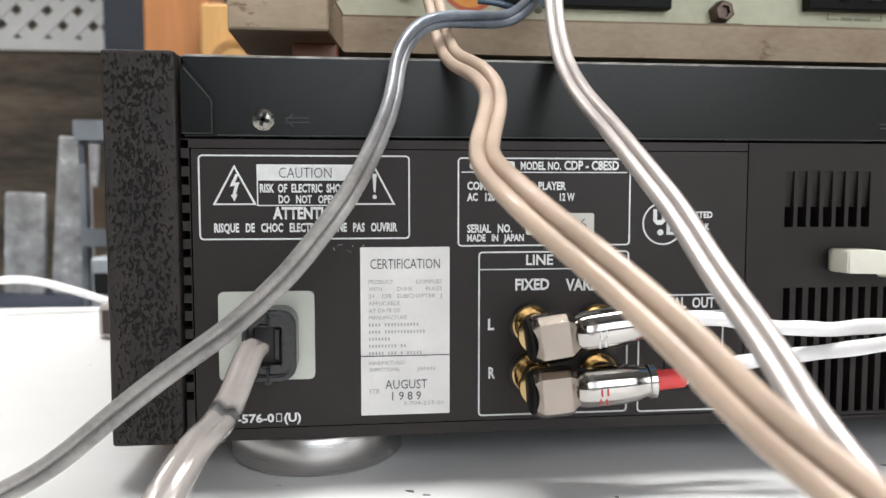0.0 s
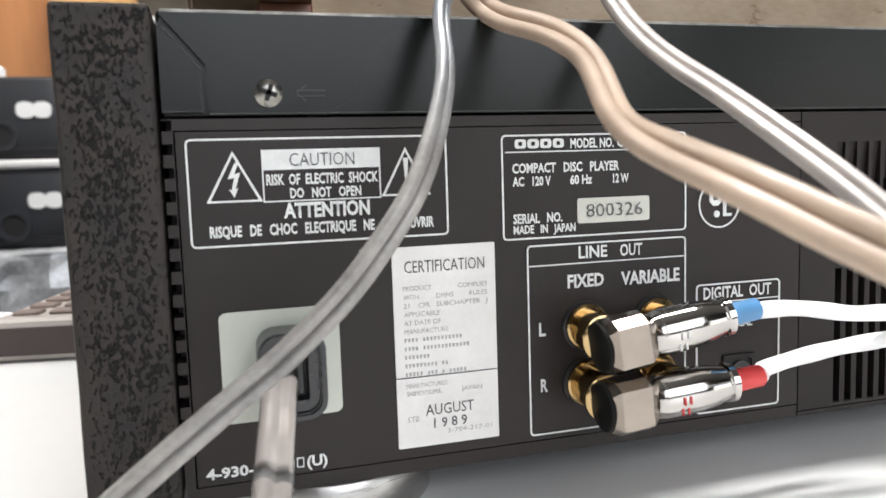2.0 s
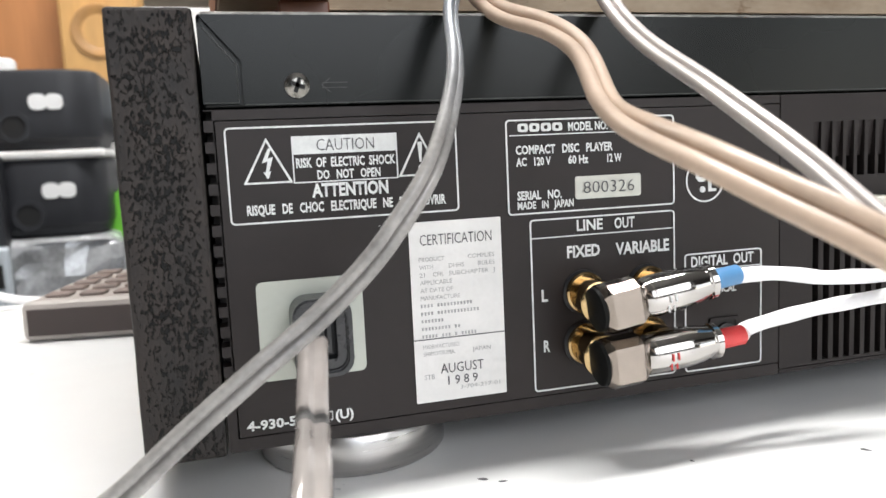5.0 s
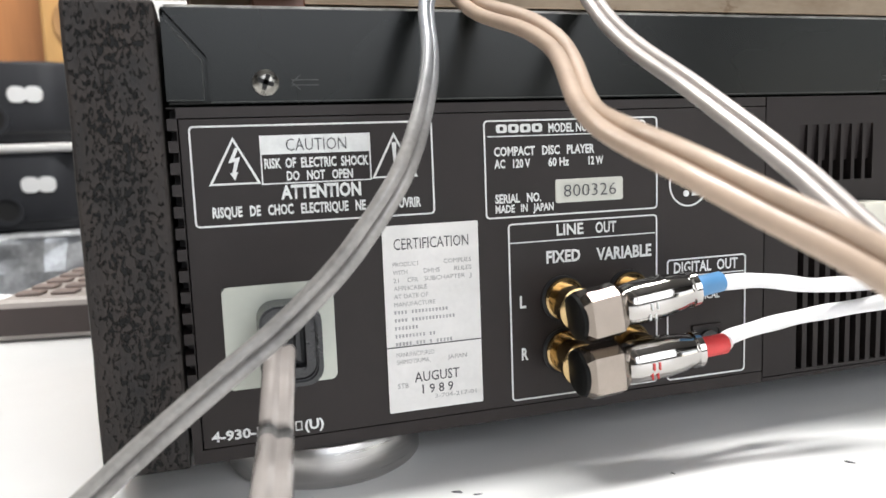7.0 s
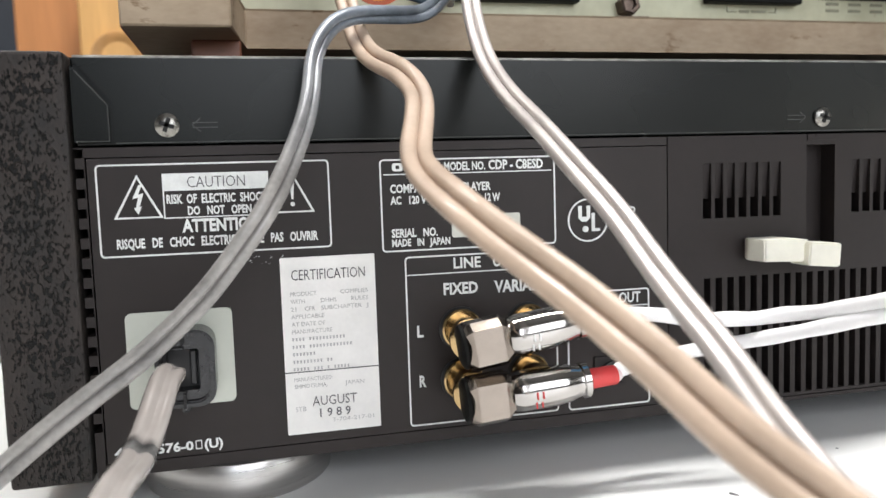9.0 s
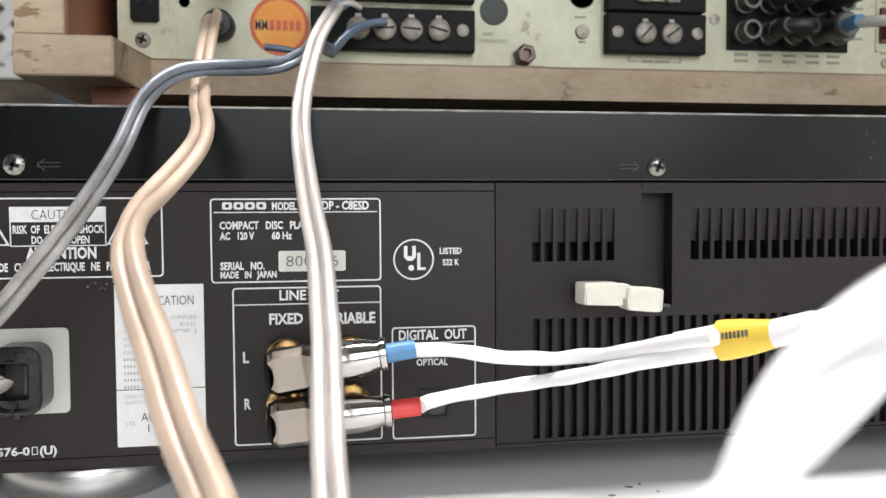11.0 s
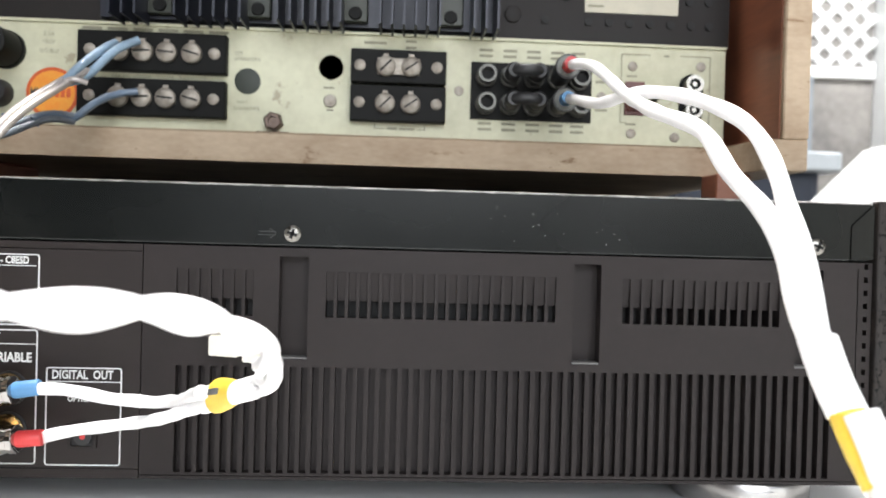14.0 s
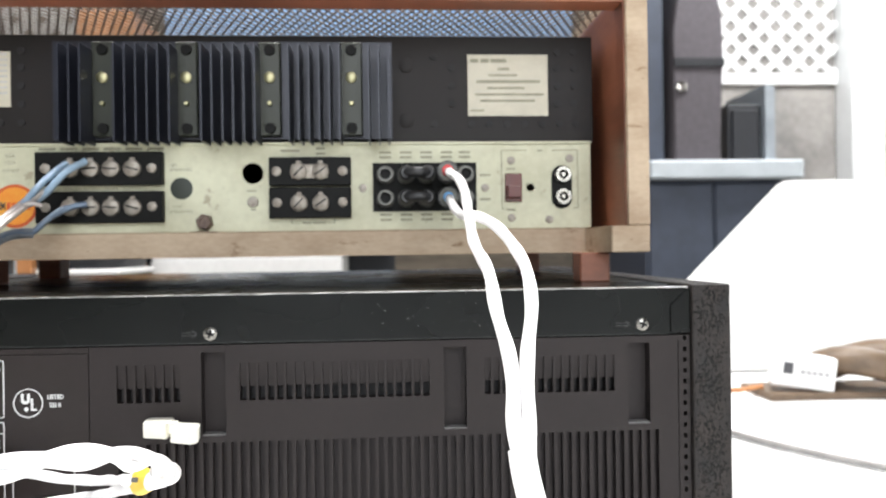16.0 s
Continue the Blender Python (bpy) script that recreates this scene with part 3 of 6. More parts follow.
text("DO   NOT   OPEN", 0.0258, 0.0416, 0.0776, 0.0021, player, bold=0.032)
text("ATTENTION", 0.0242, 0.0434, 0.0733, 0.0031, player, bold=0.038)
text("RISQUE   DE   CHOC   ELECTRIQUE   NE   PAS   OUVRIR", 0.0084, 0.0584, 0.0697, 0.0023, player, bold=0.034)
bm = bmesh.new()
for x in (0.0200, 0.0459):
    box(bm, x, x + 0.0003, -0.00025, 0.0004, 0.0770, 0.0838)
box(bm, 0.0200, 0.0462, -0.00025, 0.0004, 0.0768, 0.0771)
part("printed_rule", bm, INK_WHITE, player)


def triangle(cx, half, z0, z1):
    k = 0.00042
    outer = [(cx - half, z0), (cx + half, z0), (cx, z1)]
    inner = [(cx - half + k * 2.0, z0 + k), (cx + half - k * 2.0, z0 + k), (cx, z1 - k * 2.4)]
    bm = bmesh.new()
    ring_plate(bm, outer, inner, -0.00025, 0.0004)
    return part("warning_triangle", bm, INK_WHITE, player)


t1 = triangle(0.0140, 0.0059, 0.0771, 0.0881)
bm = bmesh.new()
prism(bm, [(0.01435, 0.0856), (0.0127, 0.0821), (0.0141, 0.0824), (0.01345, 0.0798), (0.0129, 0.0799), (0.01395, 0.0781), (0.0148, 0.0801), (0.0143, 0.0800), (0.0154, 0.0835), (0.0141, 0.0831), (0.0151, 0.0855)], -0.00025, 0.0004)
part("lightning_bolt", bm, INK_WHITE, t1)
t2 = triangle(0.0521, 0.0058, 0.0771, 0.0881)
bm = bmesh.new()
prism(bm, [(0.05155, 0.0857), (0.0519, 0.0806), (0.0524, 0.0806), (0.05275, 0.0857)], -0.00025, 0.0004)
lathe(bm, (0.05215, 0.0004, 0.0793), (0, -1, 0), [(0, 0.0006), (0.00065, 0.0006)], 12)
part("exclamation_mark", bm, INK_WHITE, t2)

# Model plate print.
printed_frame(0.0755, 0.1260, 0.0652, 0.0904, player)
part("printed_rule", B(0.0766, 0.1249, -0.00025, 0.0004, 0.0861, 0.0864), INK_WHITE, player)
for k in range(4):
    bm = bmesh.new()
    x = 0.0790 + k * 0.0033
    ring_plate(bm, rounded(x, x + 0.0029, 0.0871, 0.0893, 0.0007), rounded(x + 0.0009, x + 0.0020, 0.0877, 0.0887, 0.0003), -0.00025, 0.0004)
    part("maker_mark", bm, INK_WHITE, player)
text("MODEL NO.", 0.0935, 0.1053, 0.0870, 0.0022, player, bold=0.032)
text("CDP - C8ESD", 0.1062, 0.1224, 0.0870, 0.0025, player, bold=0.032)
text("COMPACT   DISC   PLAYER", 0.0782, 0.1068, 0.0813, 0.0022, player, bold=0.034)
text("AC   120 V", 0.0782, 0.0882, 0.0782, 0.0021, player, bold=0.034)
text("60 Hz", 0.0933, 0.0993, 0.0782, 0.0021, player, bold=0.034)
text("12 W", 0.1050, 0.1094, 0.0782, 0.0021, player, bold=0.034)
text("SERIAL   NO.", 0.0782, 0.0911, 0.0692, 0.0022, player, bold=0.034)
text("MADE   IN   JAPAN", 0.0782, 0.0946, 0.0667, 0.0019, player, bold=0.034)
bm = bmesh.new()
prism(bm, rounded(0.0952, 0.1152, 0.0684, 0.0746, 0.0007), -0.0003, 0.0004)
sp = part("serial_plate", bm, SERIAL, player)
text("800326", 0.0975, 0.1130, 0.0699, 0.0033, sp, INK_DARK, -0.0006, -0.012)
bm = bmesh.new()
ring_plate(bm, rounded(0.1297, 0.1423, 0.0652, 0.0778, 0.0063, 8), rounded(0.13015, 0.14185, 0.06565, 0.07735, 0.00585, 8), -0.00025, 0.0004)
mark = part("approval_mark_ring", bm, INK_WHITE, player)
bm = bmesh.new()
prism(bm, [(0.1330, 0.0757), (0.1330, 0.0722), (0.1341, 0.0711), (0.1356, 0.0711), (0.1367, 0.0722), (0.1367, 0.0757), (0.1356, 0.0757), (0.1356, 0.0725), (0.1341, 0.0725), (0.1341, 0.0757)], -0.00025, 0.0004)
prism(bm, [(0.1371, 0.0735), (0.1371, 0.0682), (0.1397, 0.0682), (0.1397, 0.0690), (0.1381, 0.0690), (0.1381, 0.0735)], -0.00025, 0.0004)
lathe(bm, (0.1352, 0.0004, 0.0689), (0, -1, 0), [(0, 0.0009), (0.00065, 0.0009)], 14)
part("approval_mark", bm, INK_WHITE, mark)
text("LISTED", 0.1441, 0.1510, 0.0731, 0.0018, player, bold=0.034)
text("522 K", 0.1450, 0.1502, 0.0696, 0.0018, player, bold=0.034)

# Line out and digital out print.
printed_frame(0.0815, 0.1259, 0.0160, 0.0637, player)
part("printed_rule", B(0.0819, 0.1255, -0.00025, 0.0004, 0.0584, 0.0587), INK_WHITE, player)
text("LINE", 0.0953, 0.1032, 0.0598, 0.0029, player, bold=0.024)
text("OUT", 0.1068, 0.1131, 0.0597, 0.0029, player, bold=0.024)
text("FIXED", 0.0922, 0.1022, 0.0526, 0.0031, player, bold=0.034)
text("VARIABLE", 0.1070, 0.1240, 0.0523, 0.0032, player, bold=0.034)
text("L", 0.0843, 0.0861, 0.0412, 0.0031, player, bold=0.034)
text("R", 0.0845, 0.0864, 0.0271, 0.0031, player, bold=0.034)
printed_frame(0.1290, 0.1553, 0.0157, 0.0506, player)
part("printed_rule", B(0.1294, 0.1549, -0.00025, 0.0004, 0.0454, 0.0457), INK_WHITE, player)
text("DIGITAL  OUT", 0.1312, 0.1524, 0.0466, 0.0030, player, bold=0.024)
text("OPTICAL", 0.1366, 0.1464, 0.0385, 0.0020, player, bold=0.024)
bm = bmesh.new()
ring_plate(bm, rounded(0.1371, 0.1471, 0.0218, 0.0310, 0.0004), rounded(0.1382, 0.1460, 0.0227, 0.0300, 0.0010), -0.0008, 0.0004)
port = part("optical_port", bm, PLASTIC_GREY, player)
part("port_shutter", B(0.1380, 0.1462, -0.0003, 0.0004, 0.0225, 0.0302), DARK, port)
bm = bmesh.new()
lathe(bm, (0.1424, 0.0002, 0.0262), (0, -1, 0), [(0, 0.0031), (0.0014, 0.0031), (0.0014, 0.0016)], 20)
part("port_plug", bm, RUBBER, port)
bm = bmesh.new()
lathe(bm, (0.1424, -0.0011, 0.0262), (0, -1, 0), [(0, 0.0010), (0.0004, 0.0009)], 12)
part("red_light_window", bm, SLEEVE_RED, port)
text("4-930-576-0", 0.0044, 0.0237, 0.0163, 0.0023, player, bold=0.032)
bm = bmesh.new()
ring_plate(bm, rounded(0.0242, 0.0258, 0.0163, 0.0186, 0.0001), rounded(0.0244, 0.0256, 0.0165, 0.0184, 0.0001), -0.00025, 0.0004)
part("printed_square", bm, INK_WHITE, player)
text("(U)", 0.0264, 0.0311, 0.0163, 0.0024, player, bold=0.032)

# Certification label.
cert = part("certification_label", prism(bmesh.new(), rounded(0.0480, 0.0732, 0.0173, 0.0652, 0.0003), -0.00025, 0.0004), PAPER, player, "white paper certification label")
yl = -0.0005
text("CERTIFICATION", 0.0508, 0.0704, 0.0591, 0.0028, cert, INK_DARK, yl, -0.006)
rows = (("PRODUCT", 0.0503, 0.0572), ("COMPLIES", 0.0636, 0.0710)), (("WITH", 0.0503, 0.0540), ("DHHS", 0.0583, 0.0625), ("RULES", 0.0664, 0.0710)), (("21", 0.0503, 0.0517), ("CFR", 0.0539, 0.0567), ("SUBCHAPTER", 0.0583, 0.0692), ("J", 0.0703, 0.0710)), (("APPLICABLE", 0.0503, 0.0590),), (("AT DATE OF", 0.0503, 0.0592),), (("MANUFACTURE", 0.0503, 0.0610),)
for k, row in enumerate(rows):
    for w, x0, x1 in row:
        text(w, x0, x1, 0.0549 - k * 0.00203, 0.0011, cert, INK_PALE, yl)
for k, words in enumerate(((4, 11), (4, 13), (7,), (9, 2), (5, 3, 1, 5))):
    z = 0.0549 - (k + 6) * 0.00203
    x = 0.0503
    for count in words:
        bm = bmesh.new()
        for _ in range(count):
            box(bm, x, x + 0.00042, yl, yl + 0.0003, z + 0.0001, z + 0.0009)
            x += 0.00090
        part("unreadable_print", bm, INK_PALE, cert)
        x += 0.0009
part("printed_rule", B(0.0480, 0.0732, yl, yl + 0.0003, 0.0342, 0.0344), INK_DARK, cert)
text("MANUFACTURED:", 0.0503, 0.0605, 0.0318, 0.0011, cert, INK_PALE, yl)
text("SHIMOTSUMA,", 0.0503, 0.0590, 0.0299, 0.0011, cert, INK_PALE, yl)
text("JAPAN", 0.0638, 0.0690, 0.0299, 0.0011, cert, INK_PALE, yl)
text("STB", 0.0503, 0.0531, 0.0236, 0.0013, cert, INK_PALE, yl)
text("AUGUST", 0.0548, 0.0668, 0.0248, 0.0026, cert, INK_STAMP, yl, 0.0)
text("1 9 8 9", 0.0567, 0.0650, 0.0216, 0.0023, cert, INK_STAMP, yl, 0.01)
text("3-704-217-01", 0.0600, 0.0713, 0.0200, 0.0011, cert, INK_PALE, yl)
# Chips in the paint over the label.
bm = bmesh.new()
rng = random.Random(5)
for k in range(16):
    x, z = rng.uniform(0.040, 0.049), rng.uniform(0.0638, 0.0660)
    s = rng.uniform(0.0001, 0.00035)
    prism(bm, [(x, z), (x + s * 2, z + s * 0.4), (x + s * 1.2, z + s)], -0.0002, 0.0003)
part("paint_chips", bm, INK_PALE, player)

bm = bmesh.new()
for k in range(22):
    x, z = rng.uniform(0.285, 0.335), rng.uniform(0.0985, 0.1120)
    s = rng.uniform(0.00008, 0.00022)
    prism(bm, [(x, z), (x + s * 3, z + s * 0.5), (x + s * 1.2, z + s)], -0.00115, -0.0008)
part("paint_specks", bm, INK_WHITE, player)

# Four phono sockets.
for jx in (0.0968, 0.1166):
    for jz in (0.0428, 0.0284):
        bm = bmesh.new()
        lathe(bm, (jx, 0.0004, jz), (0, -1, 0), [(0, 0.0062), (0.0010, 0.0062), (0.0016, 0.0056)], 28)
        sock = part("phono_socket", bm, RUBBER, player, smooth=True)
        bm = bmesh.new()
        lathe(bm, (jx, -0.0012, jz), (0, -1, 0), [(0, 0.0057), (0.0008, 0.0057), (0.0012, 0.0052), (0.0012, 0.0042), (0.0085, 0.0041), (0.0085, 0.0033), (0.0040, 0.0033)], 28, cap=False)
        part("gold_collar", bm, GOLD, sock, smooth=True)
        bm = bmesh.new()
        lathe(bm, (jx, -0.0012, jz), (0, -1, 0), [(0, 0.0033), (0.0045, 0.0033)], 20)
        part("insulator", bm, TERM_BLACK, sock)

# The nylon tab on the panel.
tab = thing("cable_clip", (0.2, 0.0, 0.055), "milky white nylon cable clip stuck on the rear panel", "cable clip")
bm = bmesh.new()
slab(bm, [(0.1866, -0.0030), (0.1876, -0.0100), (0.1983, -0.0138), (0.1990, -0.0035), (0.1975, 0.0002), (0.1880, 0.0002)], 0.0572, 0.0638)
bmesh.ops.bevel(bm, geom=list(bm.edges), offset=0.0004, segments=2, affect="EDGES")
part("clip_base", bm, TAB_WHITE, tab)
bm = bmesh.new()
slab(bm, [(0.2001, -0.0050), (0.2001, -0.0138), (0.2088, -0.0160), (0.2116, -0.0128), (0.2104, -0.0052)], 0.0558, 0.0627)
bmesh.ops.bevel(bm, geom=list(bm.edges), offset=0.0004, segments=2, affect="EDGES")
bmesh.ops.rotate(bm, verts=bm.verts, cent=(0.2, -0.01, 0.06), matrix=Matrix.Rotation(radians(4), 3, "Y"))
slab(bm, [(0.1978, -0.0108), (0.2012, -0.0114), (0.2014, -0.0056), (0.1978, -0.0036)], 0.0592, 0.0634)
part("clip_latch", bm, TAB_WHITE, tab)

# Fins of the vents.
fin_short = bmesh.new()
box(fin_short, 0, PITCH - 0.0028, -0.0001, 0.0058, 0.0, 0.0166)
me_short = bpy.data.meshes.new("fin")
fin_short.to_mesh(me_short)
me_short.materials.append(PLASTIC_GREY)
for grille, hx0, n, z0, z1 in vents:
    for k in range(n - 1):
        place("fin", me_short, grille, at=(hx0 + 0.0028 + k * PITCH, 0, z0))
fin_tall = bmesh.new()
box(fin_tall, 0, PITCH - 0.0023, 0.0001, 0.0038, 0.0, LOW[3] - LOW[2])
me_tall = bpy.data.meshes.new("fin")
fin_tall.to_mesh(me_tall)
me_tall.materials.append(PLASTIC_GREY)
for k in range(59):
    place("fin", me_tall, low, at=(LOW[0] + 0.0023 + k * PITCH, 0, LOW[2]))

# ---- the receiver on top ----
rec = thing("stereo_receiver", (0.215, 0.18, 0.1172), "old stereo receiver in an open-backed wooden case standing on the player", "receiver")
YP = 0.085
bm = slab(bmesh.new(), [(0.0065, 0.041), (0.0385, 0.041), (0.0425, 0.079), (0.4025, 0.079), (0.407, 0.043), (0.427, 0.043), (0.427, 0.30), (0.0065, 0.30)], 0.1330, 0.1468)
bmesh.ops.bevel(bm, geom=list(bm.edges), offset=0.0006, segments=1, affect="EDGES")
part("case_bottom", bm, RAW_WOOD, rec, "raw pale wood case bottom with a cut-out")
for x0, x1, xi in ((0.0065, 0.0225, 0.0187), (0.4155, 0.427, 0.4113)):
    part("case_side", B(x0, x1, 0.0425, 0.30, 0.1469, 0.2780, bevel=0.0006), RAW_WOOD, rec, "raw wood edge of the case side")
    part("side_veneer", B(min(x1 if x0 < 0.1 else x0 - 0.0006, 9), (x1 + 0.0006) if x0 < 0.1 else x0, 0.0455, 0.30, 0.1469, 0.2700), INNER_WOOD, rec, "reddish walnut veneer inside the case")
    part("outer_veneer", B(x0 - 0.0006 if x0 < 0.1 else x1, x0 if x0 < 0.1 else x1 + 0.0006, 0.046, 0.30, 0.1335, 0.2780), INNER_WOOD, rec, "reddish walnut veneer outside the case")
part("case_top_rail", B(0.0232, 0.4148, 0.044, 0.060, 0.2620, 0.2780, bevel=0.0006), INNER_WOOD, rec)
part("case_top_front", B(0.0232, 0.4148, 0.23, 0.30, 0.2650, 0.2780), INNER_WOOD, rec)
for fx in (0.033, 0.403):
    for fy in (0.062, 0.26):
        part("case_foot", B(fx - 0.008, fx + 0.008, fy, fy + 0.018, 0.1172, 0.1330, bevel=0.0006), INNER_WOOD, rec, "small stained wooden foot")
bm = bmesh.new()
box(bm, 0.012, 0.052, 0.10, 0.16, 0.1174, 0.1330, bevel=0.001)
part("case_runner", bm, INNER_WOOD, rec)
# Expanded-metal grille in the top.
bm = bmesh.new()
for s in (1, -1):
    for k in range(-14, 82):
        x = 0.03 + k * 0.0052
        a, b = Vector((x, 0.060, 0)), Vector((x + 0.17 * 0.45, 0.230, 0))
        if s < 0:
            a, b = Vector((x + 0.17 * 0.45, 0.060, 0)), Vector((x, 0.230, 0))
        d = b - a
        lo, hi = 0.0, 1.0
        for bound, sign in ((0.0235, 1), (0.4140, -1)):
            if abs(d.x) > 1e-9:
                t = (bound - a.x) / d.x
                if (sign > 0) == (d.x > 0):
                    lo = max(lo, t)
                else:
                    hi = min(hi, t)
        if hi - lo < 0.02:
            continue
        p, q = a + d * lo, a + d * hi
        n = Vector((-d.y, d.x, 0)).normalized() * 0.00055
        z0, z1 = (0.2690, 0.2697) if s > 0 else (0.2694, 0.2701)
        slab(bm, [(v.x, v.y) for v in (p - n, q - n, q + n, p + n)], z0, z1)
part("expanded_metal_grille", bm, MESH_METAL, rec, "pale expanded-metal grille let into the top")

panel = part("terminal_panel", B(0.0290, 0.4072, YP, YP + 0.003, 0.1469, 0.1958), PANEL_GREEN, rec, "aged cream-green terminal panel with stains")
part("panel_fold", B(0.0290, 0.4072, YP - 0.0016, YP, 0.1946, 0.1958), PANEL_GREEN, rec)
part("chassis_rear", B(0.0290, 0.4090, YP + 0.0012, YP + 0.006, 0.1958, 0.2552), CHASSIS, rec, "brown-black chassis sheet with round vent holes")
part("chassis_body", B(0.0295, 0.4085, YP + 0.006, 0.28, 0.1475, 0.2550), CHASSIS, rec)
Y = YP - 0.0002


def disc(x, z, r, depth, mat, name, parent, label="", n=24, y=YP, taper=0.9):
    bm = bmesh.new()
    lathe(bm, (x, y + 0.0006, z), (0, -1, 0), [(0, r), (depth * 0.8 + 0.0006, r), (depth + 0.0006, r * taper)], n)
    return part(name, bm, mat, parent, label, smooth=True)


# Heat sink: blades with mounting blocks between.
sink = part("heat_sink", B(0.1135, 0.2955, YP - 0.004, YP + 0.0012, 0.1972, 0.2505), HEATSINK, rec, "black finned heat sink")
BLOCKS = (0.1412, 0.1852, 0.2294, 0.2734)
for g0, step, n in ((0.1243, 0.0055, 3), (0.1522, 0.0056, 6), (0.1964, 0.0055, 6), (0.2413, 0.0053, 6), (0.2831, 0.0053, 3)):
    for k in range(n):
        part("blade", B(g0 + k * step - 0.0005, g0 + k * step + 0.0005, YP - 0.024, YP - 0.004, 0.1938, 0.2445), HEATSINK, sink)
for c in BLOCKS:
    bl = part("transistor_cover", B(c - 0.0058, c + 0.0058, YP - 0.008, YP - 0.004, 0.1985, 0.2495, bevel=0.0006), HS_BLOCK, sink)
    for z, r, mt in ((0.2300, 0.0030, BRASS), (0.2160, 0.0014, BRASS)):
        bm = bmesh.new()
        lathe(bm, (c, YP - 0.0079, z), (0, -1, 0), [(0, r), (0.0012, r), (0.0018, r * 0.7)], 18)
        part("screw", bm, mt, bl, smooth=True)
    for z in (0.2450, 0.2025):
        bm = bmesh.new()
        lathe(bm, (c, YP - 0.0079, z), (0, -1, 0), [(0, 0.0032), (0.0012, 0.0028)], 18)
        part("bolt_head", bm, TERM_BLACK, bl, smooth=True)
# Vent holes in the chassis.
for x, zs in ((0.0950, (0.2075, 0.2175, 0.2275, 0.2375, 0.2465)), (0.0840, (0.2075,)), (0.0730, (0.2075, 0.2175)), (0.3890, (0.2175, 0.2275, 0.2375, 0.2465)), (0.3985, (0.2175, 0.2275, 0.2375, 0.2465)), (0.3290, (0.2175, 0.2275, 0.2375)), (0.3400, (0.2060,)), (0.3500, (0.2060,)), (0.3600, (0.2060,)), (0.3700, (0.2060,)), (0.3800, (0.2060,)), (0.3900, (0.2060,)), (0.3990, (0.2060,)), (0.3190, (0.2060, 0.2440))):
    for z in zs:
        disc(x, z, 0.0020, 0.0, DARK, "vent_hole", rec, y=YP + 0.0004)
for x, z in ((0.3035, 0.2390), (0.3035, 0.2080)):
    disc(x, z, 0.0040, 0.0008, CHASSIS, "rivet", rec, y=YP + 0.0008)
lab = part("rating_label", B(0.3380, 0.3835, YP + 0.0006, YP + 0.0014, 0.2105, 0.2450), CREAM_LABEL, rec, "cream paper rating label with worn print")
bars([(0.3395, 0.3440, 0.2405, 0.2425), (0.3455, 0.3500, 0.2405, 0.2425), (0.3510, 0.3600, 0.2405, 0.2425), (0.3550, 0.3615, 0.2362, 0.2376), (0.3500, 0.3660, 0.2328, 0.2339), (0.3430, 0.3790, 0.2290, 0.2306), (0.3490, 0.3700, 0.2256, 0.2267), (0.3420, 0.3810, 0.2220, 0.2231), (0.3450, 0.3760, 0.2184, 0.2196), (0.3395, 0.3470, 0.2130, 0.2140)], lab, INK_BROWN, YP + 0.0003)
lab = part("paper_label", B(0.0520, 0.0895, YP + 0.0006, YP + 0.0014, 0.2160, 0.2460), CREAM_LABEL, rec, "white paper label on the chassis")
bars([(0.0540, 0.0880, 0.2440 - i * 0.003, 0.2450 - i * 0.003) for i in range(8)], lab, INK_PALE, YP + 0.0003)

# Mains side: outlet plate, fuse, strain relief, sticker.
pl = part("outlet_plate", B(0.0298, 0.0503, YP - 0.0006, YP, 0.1478, 0.1938), PANEL_GREEN, rec)
bm = bmesh.new()
prism(bm, rounded(0.0345, 0.0450, 0.1620, 0.1860, 0.0012), YP - 0.0032, YP)
ol = part("mains_outlet", bm, TERM_BLACK, pl)
part("outlet_slot", B(0.0368, 0.0382, YP - 0.0035, YP - 0.0030, 0.1690, 0.1770), DARK, ol)
part("outlet_slot", B(0.0412, 0.0426, YP - 0.0035, YP - 0.0030, 0.1690, 0.1770), DARK, ol)
phillips(0.0385, 0.1550, YP - 0.0008, 0.0030, rec, SCREW_DULL)
disc(0.0544, 0.1705, 0.0021, 0.0, DARK, "round_hole", rec)
bm = bmesh.new()
lathe(bm, (0.0704, YP, 0.1812), (0, -1, 0), [(0, 0.0088), (0.002, 0.0088), (0.0024, 0.0082), (0.0155, 0.0079), (0.0168, 0.0074), (0.0172, 0.0066)], 36)
fuse = part("fuse_holder", bm, TERM_BLACK, rec, "black knurled fuse cap", smooth=True)
text("FUSE", 0.0660, 0.0748, 0.1786, 0.0032, fuse, INK_WHITE, YP - 0.0176, 0.02, flip=True)
bm = bmesh.new()
sweep(bm, [Vector((0.0704 + 0.0056 * math.cos(radians(a)), YP - 0.0175, 0.1812 + 0.0056 * math.sin(radians(a)))) for a in range(25, 166, 7)], circle(0.00045, 6), (0, 1, 0))
part("arrow_arc", bm, INK_WHITE, fuse, "white printed arc")
bm = bmesh.new()
lathe(bm, (0.0677, YP, 0.1612), (0, -1, 0), [(0, 0.0064), (0.0050, 0.0060), (0.0062, 0.0050)], 28)
part("strain_relief", bm, RUBBER, rec, "black cord grommet", smooth=True)
text("2.5A", 0.0868, 0.0918, 0.1885, 0.0019, panel, INK_BROWN, Y)
text("125V", 0.0868, 0.0922, 0.1848, 0.0019, panel, INK_BROWN, Y)
text("SLO BLO", 0.0852, 0.0938, 0.1806, 0.0019, panel, INK_BROWN, Y)
